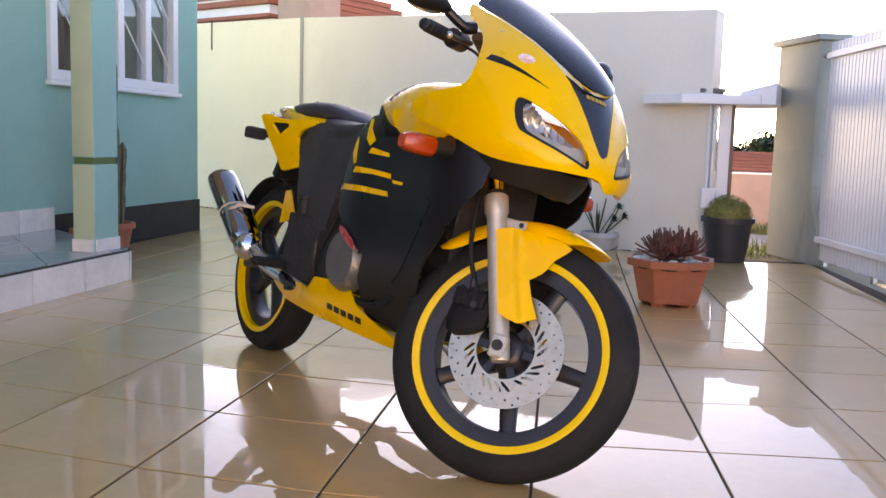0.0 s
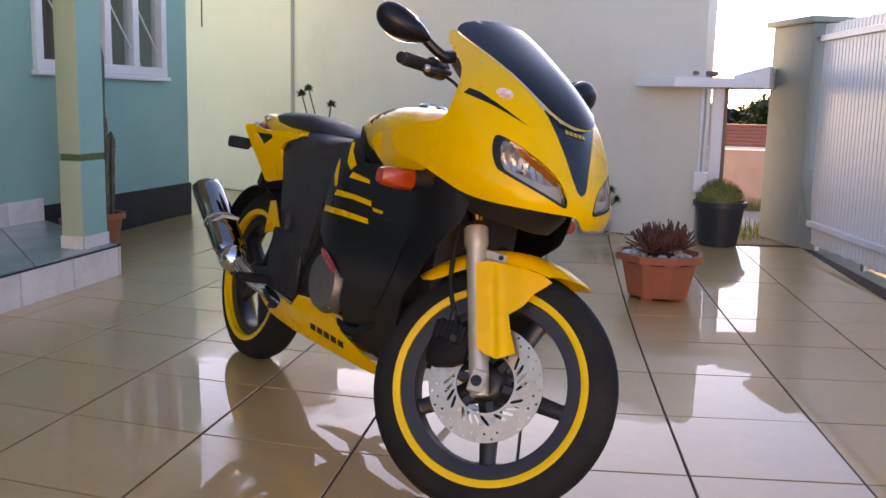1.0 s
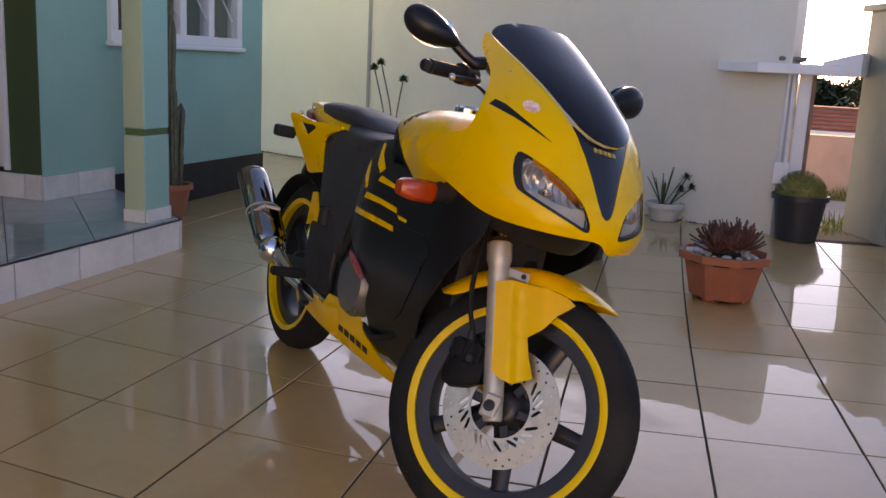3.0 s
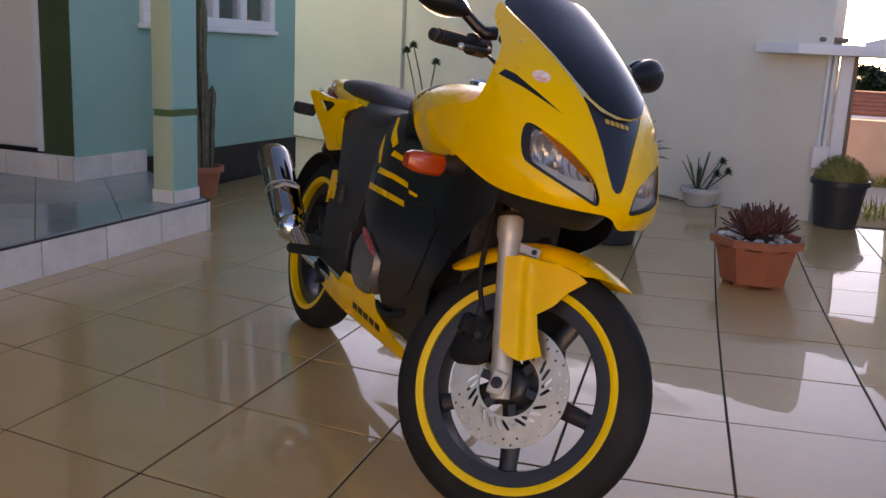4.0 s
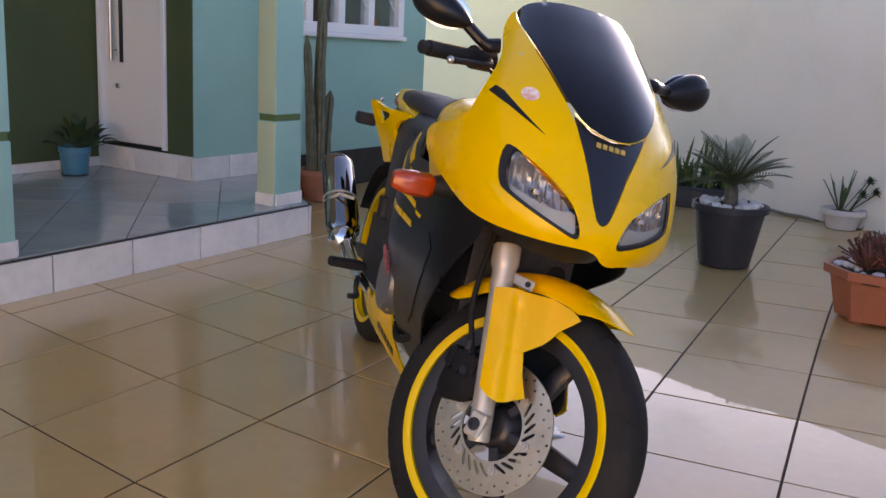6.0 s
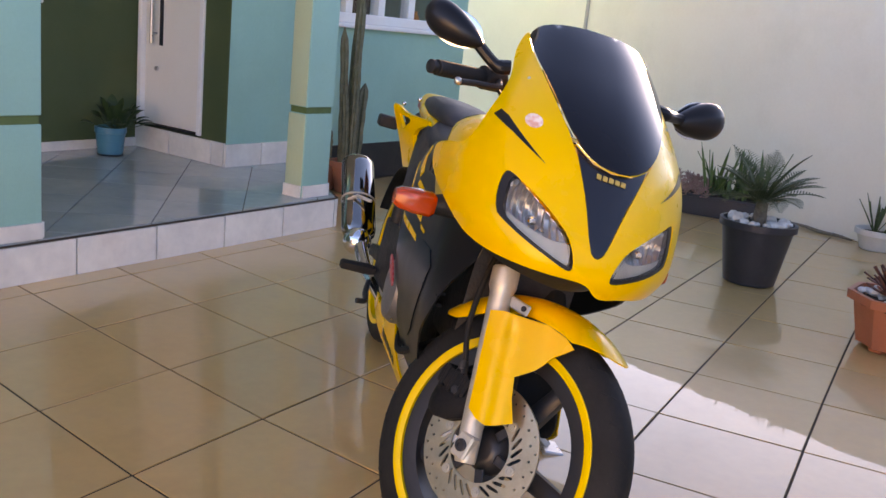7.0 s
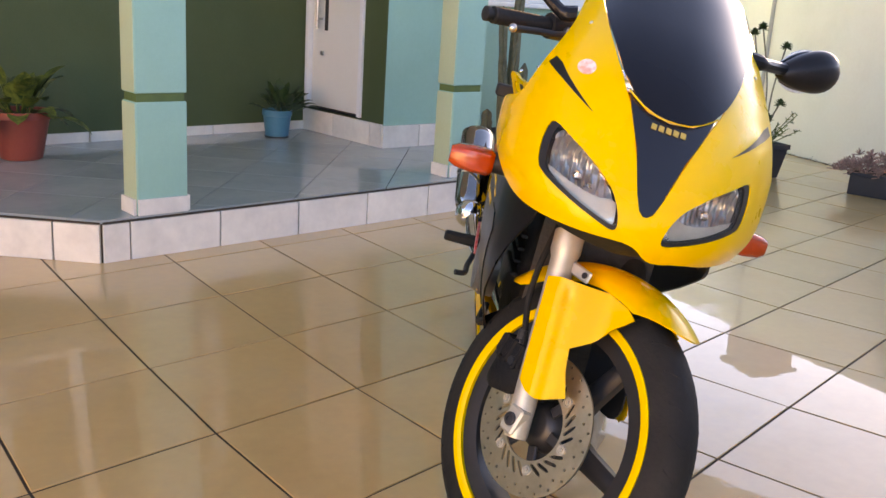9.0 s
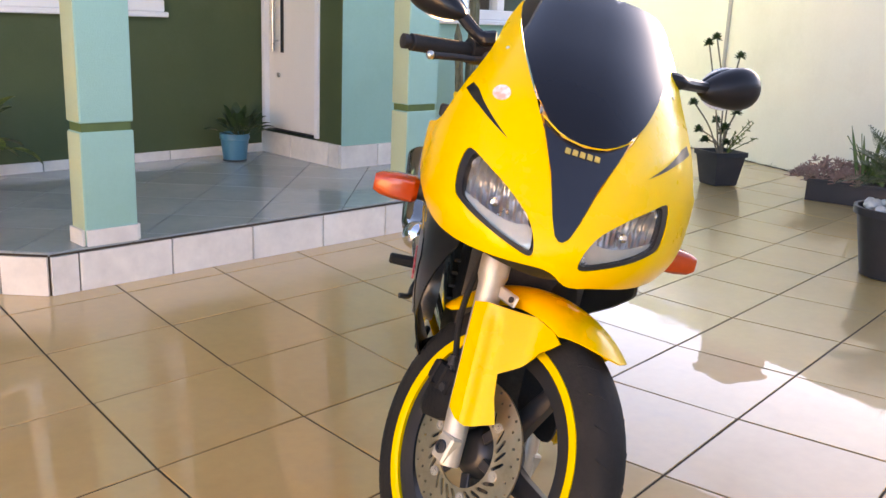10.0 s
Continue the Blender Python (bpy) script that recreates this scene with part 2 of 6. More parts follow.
def clip_poly(poly, inside):
    """The part of a convex tile that lies within a convex plan polygon (counter-clockwise)."""
    out = poly
    for (ax, ay), (bx, by) in zip(inside, inside[1:] + inside[:1]):
        src, out = out, []
        for (px, py), (qx, qy) in zip(src, src[1:] + src[:1]):
            sp = (bx - ax) * (py - ay) - (by - ay) * (px - ax)
            sq = (bx - ax) * (qy - ay) - (by - ay) * (qx - ax)
            if sp >= 0:
                out.append((px, py))
            if sp * sq < 0:
                t = sp / (sp - sq)
                out.append((px + t * (qx - px), py + t * (qy - py)))
        if len(out) < 3:
            return []
    return out


# ---- ground and floor ----
tagged(solo("ground", boxm(-400, -400, -0.4, 400, 400, -0.06), M["earth"], "dry earth and patchy grass outside the yard", "ground", kind="structure"))
STEP = 0.16
TILE, TROT, TO = 0.432, radians(2.1), Vector((0.295, 0.832))
floor = solo("floor", prism([(-6.2, -2.9), (4.75, -1.35), (4.55, -0.5), (6.9, 5.0), (6.9, 5.2), (-6.2, 5.2)], -0.07, -0.003), M["grout"], "wet beige porcelain floor tiles with dark joints", "floor", kind="structure")


# ---- house ----
def wall_box(name, x0, y0, x1, y1, z0, z1, material, label):
    return solo(name, boxm(x0, y0, z0, x1, y1, z1), material, label, "wall", kind="structure")


TOP = 2.6
YW, XD, YG, XC = 3.225, 2.26, 4.05, 4.61      # teal wall, door wall, green wall, house corner
WX0, WX1, WZ0, WZ1 = 2.82, 4.27, 1.045, 2.25
def holed_wall(x0, x1, z1, hx0, hx1, hz0, hz1, y0, y1):
    """A wall along x with one opening cut through it."""
    xs, zs = (x0, hx0, hx1, x1), (0.0, hz0, hz1, z1)
    bm = bmesh.new()
    g = [[[bm.verts.new((x, y, z)) for z in zs] for x in xs] for y in (y0, y1)]
    for i in range(3):
        for k in range(3):
            if (i, k) != (1, 1):
                for f in g:
                    bm.faces.new((f[i][k], f[i + 1][k], f[i + 1][k + 1], f[i][k + 1]))
    ring = [(i, 0) for i in range(3)] + [(3, k) for k in range(3)] + [(i, 3) for i in (3, 2, 1)] + [(0, k) for k in (3, 2, 1)]
    for loop in (ring, [(1, 1), (2, 1), (2, 2), (1, 2)]):
        for (i, k), (m, n) in zip(loop, loop[1:] + loop[:1]):
            bm.faces.new((g[0][i][k], g[0][m][n], g[1][m][n], g[1][i][k]))
    return bm


solo("wall_teal_side", boxm(XC - 0.2, YW + 0.2, 0, XC, 6.5, TOP), M["teal"], "teal painted end wall of the house", "wall", kind="structure")
solo("wall_teal", holed_wall(XD, XC, TOP, WX0, WX1, WZ0, WZ1, YW, YW + 0.2), M["teal"], "teal painted house wall with a white window", "wall", kind="structure")
DY0, DY1, DZ0, DZ1 = 3.475, 4.005, 0.31, 2.4
bm = boxm(XD - 0.003, YW + 0.003, STEP, XD + 0.16, DY0 - 0.035, TOP)
boxm(XD, DY0 - 0.035, DZ1 + 0.04, XD + 0.16, YG, TOP, bm=bm)
boxm(XD, DY0 - 0.035, 0, XD + 0.16, YG, DZ0 - 0.015, bm=bm)
boxm(XD, DY1 + 0.035, DZ0 - 0.015, XD + 0.16, YG, DZ1 + 0.04, bm=bm)
solo("wall_door_side", bm, M["green"], "dark green painted wall round the entrance door", "wall", kind="structure")
GX0, GX1, GZ0, GZ1 = -0.3, 1.55, 1.02, 2.2
SKEW = Matrix.Translation((XD, YG, 0)) @ Matrix.Rotation(radians(3.3), 4, "Z") @ Matrix.Translation((-XD, -YG, 0))   # the porch wall is not square to the door wall
solo("wall_green", holed_wall(-5.5, XD + 0.1, TOP, GX0, GX1, GZ0, GZ1, YG, YG + 0.2), M["green"], "dark green painted porch wall", "wall", kind="structure", m=SKEW)
wall_box("plinth", 2.84, YW - 0.012, XC + 0.012, YW, 0, 0.245, M["plinth"], "black painted plinth along the teal wall")
wall_box("wall_west", -6.2, -2.9, -6.0, 5.2, 0, 2.2, M["cream"], "plain cream yard wall")
# not in view; set low and run out to y 1.6 to darken the porch
wall_box("ceiling", -2.2, 1.6, 4.6, 6.4, TOP, TOP + 0.12, M["white"], "white porch and house ceiling slab, unseen, its eave added for shade")
# unseen back and side walls, added to keep daylight out of the rooms
wall_box("wall_room", -2.2, 6.3, XC - 0.2, 6.5, 0, TOP, M["cream"], "plain inner wall of the house")
wall_box("wall_room_side", -2.4, YG + 0.2, -2.2, 6.5, 0, TOP, M["cream"], "plain inner side wall of the house")
wall_box("floor_room", -2.2, YG + 0.2, XC - 0.2, 6.3, 0, STEP, M["concrete"], "plain inner floor of the house")


def window_unit(name, x0, x1, z0, z1, y, panes, label):
    w = thing(name, label, "window", (x0, y, z0), kind="structure")
    W, Hh, fr = x1 - x0, z1 - z0, 0.065
    bm = boxm(0, -0.035, 0, W, 0.06, fr, 0.006)
    boxm(0, -0.035, Hh - fr, W, 0.06, Hh, 0.006, bm=bm)
    boxm(0, -0.032, fr, fr, 0.06, Hh - fr, 0.004, bm=bm)
    boxm(W - fr, -0.032, fr, W, 0.06, Hh - fr, 0.004, bm=bm)
    part("window_frame", bm, M["white"], w)
    part("window_sill", boxm(-0.015, -0.055, -0.03, W + 0.015, 0.03, 0.0, 0.006), M["white"], w)
    pw = (W - 2 * fr) / panes
    for i in range(panes):
        a, b = fr + i * pw, fr + (i + 1) * pw
        if i:
            part("mullion", boxm(a - 0.035, -0.03, fr, a + 0.035, 0.05, Hh - fr, 0.004), M["white"], w)
        part("pane", boxm(a + 0.01, 0.012, fr + 0.004, b - 0.01, 0.018, Hh - fr - 0.004), M["glass"], w).visible_shadow = False
        for k in range(4):
            zc = fr + 0.1 + k * 0.33
            x_a, x_b = a + 0.03, b - 0.03
            if zc + 0.30 < Hh - fr:
                part("grille_bar", tube([(x_a, -0.004, zc + 0.32), (x_b, -0.004, zc + 0.02)], 0.006, 6), M["white"], w)
    return w


window_unit("window_1", WX0, WX1, WZ0, WZ1, YW, 4, "white framed window with diagonal grille bars")
window_2 = window_unit("window_2", GX0, GX1, GZ0, GZ1, YG, 4, "white framed window in the dark green wall")
window_2.matrix_basis = SKEW @ window_2.matrix_basis

for nm, x0, x1, yy in (("curtain", WX0 - 0.05, WX1 - 0.42, YW + 0.32), ("curtain", GX0 - 0.1, GX1 + 0.1, YG + 0.32)):
    bm = bmesh.new()
    rows = [[bm.verts.new((x0 + (x1 - x0) * i / 80, yy + 0.025 * math.sin(i * 0.9) + 0.008 * math.sin(i * 2.3) + o, z)) for i in range(81)] for z, o in ((0.02, 0), (2.4, 0), (2.4, 0.004), (0.02, 0.004))]
    for a, c in zip(rows, rows[1:] + rows[:1]):
        for i in range(80):
            bm.faces.new((a[i], a[i + 1], c[i + 1], c[i]))
    solo(nm, bm, M["curtain"], "dark red-brown curtain hanging behind the window", "curtain", group="curtains")
solo("vase", lathe([(0.03, 0), (0.045, 0.01), (0.055, 0.05), (0.04, 0.09), (0.028, 0.11), (0.032, 0.125)], 24), M["orange"], "small orange vase on the inner window sill", "vase", m=pose(WX1 - 0.17, YW + 0.13, WZ0 + 0.001))

door = thing("door_1", "white panel entrance door with a long steel pull", "door", (XD, DY0, DZ0), kind="structure")
bm = boxm(-0.02, -0.035, 0.0, 0.1, 0.0, DZ1 - DZ0 + 0.035, 0.003)
boxm(-0.02, DY1 - DY0, 0.0, 0.1, DY1 - DY0 + 0.035, DZ1 - DZ0 + 0.035, 0.003, bm=bm)
boxm(-0.02, 0.0, DZ1 - DZ0, 0.1, DY1 - DY0, DZ1 - DZ0 + 0.035, 0.003, bm=bm)
part("door_frame", bm, M["white"], door)
part("door_leaf", boxm(0.012, 0.004, 0.012, 0.05, DY1 - DY0 - 0.004, DZ1 - DZ0 - 0.004, 0.002), M["door"], door)
part("threshold", boxm(-0.004, 0.04, 0.0, 0.06, DY1 - DY0 - 0.02, 0.005), M["plinth"], door)
part("door_handle", tube([(-0.03, 0.42, 0.50), (-0.03, 0.42, 1.25)], 0.011, 12), M["steel"], door)
part("handle_stay", tube([(-0.03, 0.42, 0.56), (0.02, 0.42, 0.56)], 0.006, 8), M["steel"], door)
part("handle_stay", tube([(-0.03, 0.42, 1.19), (0.02, 0.42, 1.19)], 0.006, 8), M["steel"], door)
part("door_plate", boxm(0.006, 0.36, 0.49, 0.013, 0.39, 1.25, 0.001), M["plinth"], door, "dark inset strip")
part("lock", lathe([(0.014, 0.0), (0.014, 0.012), (0.009, 0.016)], 16, "X"), M["steel"], door, m=pose(0.0, 0.41, 0.35))

# porch platform with diagonal tiles
PORCH = [(0.17, 2.255), (2.215, 2.31), (2.86, YW), (XD, YW), (XD, YG), (-1.5, YG)]
porch = solo("porch_platform", prism(PORCH, 0.0, STEP - 0.014), M["grout"], "low porch platform with blue-grey tiles and white risers", "platform", kind="structure")
hull = [(0.172, 2.262), (2.209, 2.317), (2.853, YW), (2.853, YG), (-1.49, YG)]
PT, s2 = 0.36, math.sqrt(0.5)
for i in range(-8, 14):
    for j in range(-14, 14):
        q = [(i, j), (i + 1, j), (i + 1, j + 1), (i, j + 1)]
        g = 0.006
        u = [((a + (g if a == i else -g)) * PT, (b + (g if b == j else -g)) * PT) for a, b in q]
        poly = clip_poly([(0.597 + s2 * (a - b), 2.363 + s2 * (a + b)) for a, b in u], hull)
        if len(poly) > 2 and not (min(p[0] for p in poly) > XD and min(p[1] for p in poly) > YW):
            part("tile", prism(poly, STEP - 0.013, STEP), M["porch_tile"], porch)


def run_tiles(parent, a, b, z0, z1, width, start, material, depth=0.012, name="tile"):
    """A row of upright facing tiles along the line a to b, standing out to its right."""
    A, B = Vector((*a, 0)), Vector((*b, 0))
    d = (B - A).normalized()
    nrm = Vector((d.y, -d.x, 0))
    L, s = (B - A).length, -start
    while s < L:
        s0, s1 = max(0.0, s) + 0.0035, min(L, s + width) - 0.0035
        if s1 - s0 > 0.01:
            p = [A + d * s0, A + d * s1, A + d * s1 + nrm * depth, A + d * s0 + nrm * depth]
            part(name, prism([(v.x, v.y) for v in p], z0, z1, 0.0012), material, parent)
        s += width


run_tiles(porch, PORCH[0], PORCH[1], 0.0, STEP - 0.013, 0.383, 0.275, M["riser_tile"])
run_tiles(porch, (-1.5, YG - 0.1), PORCH[0], 0.0, STEP - 0.013, 0.383, 0.1, M["riser_tile"])
run_tiles(porch, PORCH[1], PORCH[2], 0.0, STEP - 0.013, 0.383, 0.1, M["riser_tile"])
for a, b in (((-1.5, YG - 0.1), PORCH[0]), (PORCH[0], PORCH[1]), (PORCH[1], PORCH[2])):
    run_tiles(porch, a, b, STEP - 0.010, STEP - 0.005, 9.0, 0.0, M["grout"], 0.013, "edge_joint")
base = thing("baseboard", "white marbled tile baseboard along the porch walls", "baseboard", kind="structure")
run_tiles(base, (XD, YG), (XD, YW), STEP, STEP + 0.138, 0.383, 0.05, M["riser_tile"], 0.02)
run_tiles(base, (XD - 0.02, YW), (2.84, YW), STEP, STEP + 0.132, 0.383, 0.1, M["riser_tile"], 0.02)
run_tiles(base, (SKEW @ Vector((-1.5, YG, 0))).xy, (SKEW @ Vector((XD - 0.02, YG, 0))).xy, STEP, STEP + 0.055, 0.383, 0.0, M["riser_tile"], 0.015)


def column(x, y, w, d):
    c = thing("porch_column", "oblong teal porch column with a green band", "column", (x, y, STEP), group="porch columns", kind="structure")
    for z0, z1 in ((0.0, 0.43), (0.462, TOP - STEP)):
        part("shaft", boxm(0.003, 0, z0, w, d, z1, 0.009, 3), M["teal"], c)
        # the -x face is a thin olive piece apart from the teal shaft
        part("side_face", boxm(0.0, 0.006, z0 + 0.004, 0.012, d - 0.004, z1 - 0.004, 0.005, 2), M["olive"], c, "pale olive side")
    part("band", boxm(0.010, 0.008, 0.42, w - 0.008, d - 0.008, 0.47), M["band"], c, "dark green recessed band")
    for a, e in (((0, d), (0, 0)), ((0, 0), (w, 0)), ((w, 0), (w, d))):
        run_tiles(c, a, e, 0.0, 0.062, 0.5, 0.0, M["riser_tile"], 0.012, "base_tile")
    return c


column(0.320, 2.28, 0.21, 0.12)
column(2.005, 2.365, 0.20, 0.125)

# ---- yard walls ----
WA, WB = Vector((4.87 - 0.43 * 0.62, -0.62)), Vector((4.87 + 0.43 * 5.2, 5.2))
wd = (WB - WA).normalized()
wnn = Vector((wd.y, -wd.x))


def along(s, off=0.0):
    p = WA + wd * s + wnn * off
    return (p.x, p.y)


SPLIT = 3.93
for nm, s0, s1, h0, h1, lb in (("wall_cream_front", 0.0, SPLIT, 1.69, 1.85, "cream rendered yard wall with a stained face"), ("wall_cream_back", SPLIT, 7.0, 1.85, 1.90, "cream rendered wall beyond the drain pipe")):
    bm = prism([along(s0), along(s0 + (0.02 if s0 == 0 else 0), 0.2), along(s1, 0.2), along(s1)], 0, h0, 0.004)
    for v in bm.verts:
        if v.co.z > 1.0:
            v.co.z += (h1 - h0) * max(0.0, min(1.0, ((v.co.xy - WA).dot(wd) - s0) / (s1 - s0)))
    solo(nm, bm, M["cream"], lb, "wall", kind="structure")
pillar = thing("gate_pillar", "grey-green rendered gate pillar with a flat cap", "pillar", (5.10, -1.09, 0), rz=22.6, kind="structure")
part("shaft", boxm(-0.52, -0.30, 0, 0, 0, 1.49, 0.008), M["greywall"], pillar)
part("cap", prism([(-0.56, -0.34), (0.04, -0.34), (0.04, 0.04), (-0.56, 0.04)], 1.49, 1.53, 0.006), M["greywall"], pillar, "weathered slab cap")
bm = bmesh.new()
bv = [bm.verts.new(p) for p in ((-0.505, 0.002, 0.53), (-0.40, 0.012, 0.0), (-0.66, -0.045, 0.0), (-0.52, -0.10, 0.0), (-0.53, -0.06, 0.53))]
for q in ((0, 1, 2), (0, 2, 3, 4), (0, 4, 3, 1), (1, 3, 2)):
    bm.faces.new([bv[i] for i in q])
part("buttress", bm, M["greywall"], pillar, "sloping grey foot against the pillar")
gate = thing("sliding_gate", "white sliding gate of close upright slats", "gate", (4.60, -1.335, 0), rz=11.5, kind="structure")
GL = 7.0
for z in (0.15, 0.80):
    part("rail", boxm(-GL, -0.06, z - 0.025, -0.02, -0.03, z + 0.025, 0.003), M["white"], gate)
for z in (0.175, 1.385):
    part("rail", boxm(-GL, -0.018, z - 0.02, 0.0, 0.006, z + 0.02, 0.003), M["white"], gate)
part("guide_bracket", boxm(0.0, -0.02, 1.375, 0.06, 0.012, 1.395, 0.002), M["steel"], gate)
bm = boxm(-0.026, -0.03, 0.04, 0.0225, -0.018, 1.47, 0.004)
slat = bpy.data.meshes.new("slat")
bm.to_mesh(slat)
bm.free()
slat.materials.append(M["white"])
for i in range(int(GL / 0.052)):
    shared("slat", slat, gate, pose(-0.03 - i * 0.052, 0, random.uniform(-0.006, 0.006)))
for x in (-0.10, -0.86, -2.4, -4.0, -5.6):
    part("wheel_bracket", boxm(x - 0.02, -0.06, 0.0, x + 0.02, -0.03, 0.13, 0.003), M["steel"], gate)

# ---- motorcycle ----
from mathutils.geometry import delaunay_2d_cdt

M.update(
    yellow=pbr("yellow_lacquer", (0.96, 0.53, 0.0), (0.93, 0.495, 0.0), rough=0.28, rvar=0.05, scale=3, fine=40, coat=0.15, mix=0.2, spec=0.35),
    black=pbr("black_lacquer", (0.010, 0.010, 0.012), rough=0.30, rvar=0.08, scale=5, coat=0.06, spec=0.28, dirt=(0.05, 0.045, 0.04), dirt_amt=0.25),
    navy=pbr("dark_panel_lacquer", (0.010, 0.012, 0.019), rough=0.25, scale=5, coat=0.2),
    plastic=pbr("black_plastic", (0.017, 0.017, 0.018), rough=0.52, scale=14, bump=0.1, spec=0.35, dirt=(0.07, 0.06, 0.05), dirt_amt=0.3),
    rubber=pbr("tyre_rubber", (0.016, 0.016, 0.016), (0.010, 0.010, 0.010), rough=0.75, scale=10, bump=0.15, spec=0.35, dirt=(0.05, 0.044, 0.038), dirt_amt=0.25, dirt_scale=6),
    seat=pbr("seat_vinyl", (0.035, 0.035, 0.040), rough=0.5, scale=20, bump=0.2, bscale=300),
    rim=pbr("black_rim_paint", (0.02, 0.02, 0.023), rough=0.35, scale=8, dirt=(0.08, 0.07, 0.06), dirt_amt=0.3),
    tape=pbr("yellow_rim_tape", (0.93, 0.58, 0.0), rough=0.35, scale=8, mix=0.2),
    caliper=pbr("caliper_black", (0.012, 0.012, 0.013), rough=0.6, scale=20, bump=0.2, spec=0.2),
    skirt=pbr("lamp_skirt", (0.47, 0.42, 0.34), (0.38, 0.34, 0.28), rough=0.45, metal=0.35, scale=20),
    # chrome with the dark surroundings it mirrors put into its colour
    muffler=pbr("darkened_chrome", (0.36, 0.35, 0.34), (0.28, 0.27, 0.26), rough=0.09, metal=1.0, scale=12, rvar=0.05),
    chrome=pbr("chrome", (0.78, 0.78, 0.80), rough=0.07, metal=1.0, scale=10, rvar=0.04),
    slider=pbr("fork_slider_alloy", (0.58, 0.54, 0.46), (0.46, 0.42, 0.36), rough=0.38, metal=0.45, scale=30, fine=160, rvar=.15, dirt=(0.25, 0.2, 0.14), dirt_amt=.3, dirt_scale=20),
    alloy=pbr("fork_alloy", (0.60, 0.57, 0.52), (0.50, 0.47, 0.43), rough=0.30, metal=0.9, scale=14),
    disc=pbr("brake_disc_steel", (0.60, 0.51, 0.38), (0.49, 0.40, 0.29), rough=0.32, metal=0.9, scale=30, dirt=(0.30, 0.17, 0.09), dirt_amt=0.35, dirt_scale=14),
    engine=pbr("engine_casting", (0.05, 0.05, 0.053), (0.025, 0.025, 0.027), rough=0.5, metal=0.4, scale=20, bump=0.3),
    cover=pbr("engine_cover_grey", (0.20, 0.20, 0.20), rough=0.4, metal=0.6, scale=20, bump=0.1),
    amber=pbr("amber_lens", (0.56, 0.055, 0.005), (0.47, 0.043, 0.004), rough=0.22, scale=40, coat=0.35),
    red=pbr("red_decal", (0.42, 0.025, 0.03), (0.50, 0.16, 0.16), rough=0.4, scale=90, sharp=0.4),
    gold=pbr("gold_decal", (0.56, 0.38, 0.09), rough=0.4),
    screen=pbr("smoked_screen", (0.009, 0.010, 0.014), (0.008, 0.009, 0.012), rough=0.035, rvar=0.015, scale=4, spec=0.28),
    reflector=pbr("lamp_reflector", (0.46, 0.45, 0.43), (0.36, 0.35, 0.33), rough=0.30, metal=0.75, scale=12),
    lens=pbr("clear_lens", (1, 1, 1), (1, 1, 1), rough=0.02, rvar=0.02, trans=1.0, ior=1.2),
    sticker=pbr("pink_sticker", (0.85, 0.40, 0.30), (0.90, 0.75, 0.68), rough=0.45, scale=60, sharp=0.6),
    mirror=pbr("mirror_glass", (0.85, 0.85, 0.87), rough=0.02, metal=1.0, rvar=0.01),
)


def inside(p, poly):
    r, (x, y) = False, p
    for (ax, ay), (bx, by) in zip(poly, poly[1:] + poly[:1]):
        if (ay > y) != (by > y) and x < (bx - ax) * (y - ay) / (by - ay) + ax:
            r = not r
    return r


def soft(poly, n=2):
    """Rounds the corners of an outline by cutting them."""
    for _ in range(n):
        out = []
        for (ax, ay), (bx, by) in zip(poly, poly[1:] + poly[:1]):
            out += [(0.75 * ax + 0.25 * bx, 0.75 * ay + 0.25 * by), (0.25 * ax + 0.75 * bx, 0.25 * ay + 0.75 * by)]
        poly = out
    return poly


def dense(poly, res):
    out = []
    for (ax, ay), (bx, by) in zip(poly, poly[1:] + poly[:1]):
        k = max(1, int(math.hypot(bx - ax, by - ay) / res))
        out += [(ax + (bx - ax) * i / k, ay + (by - ay) * i / k) for i in range(k)]
    return out


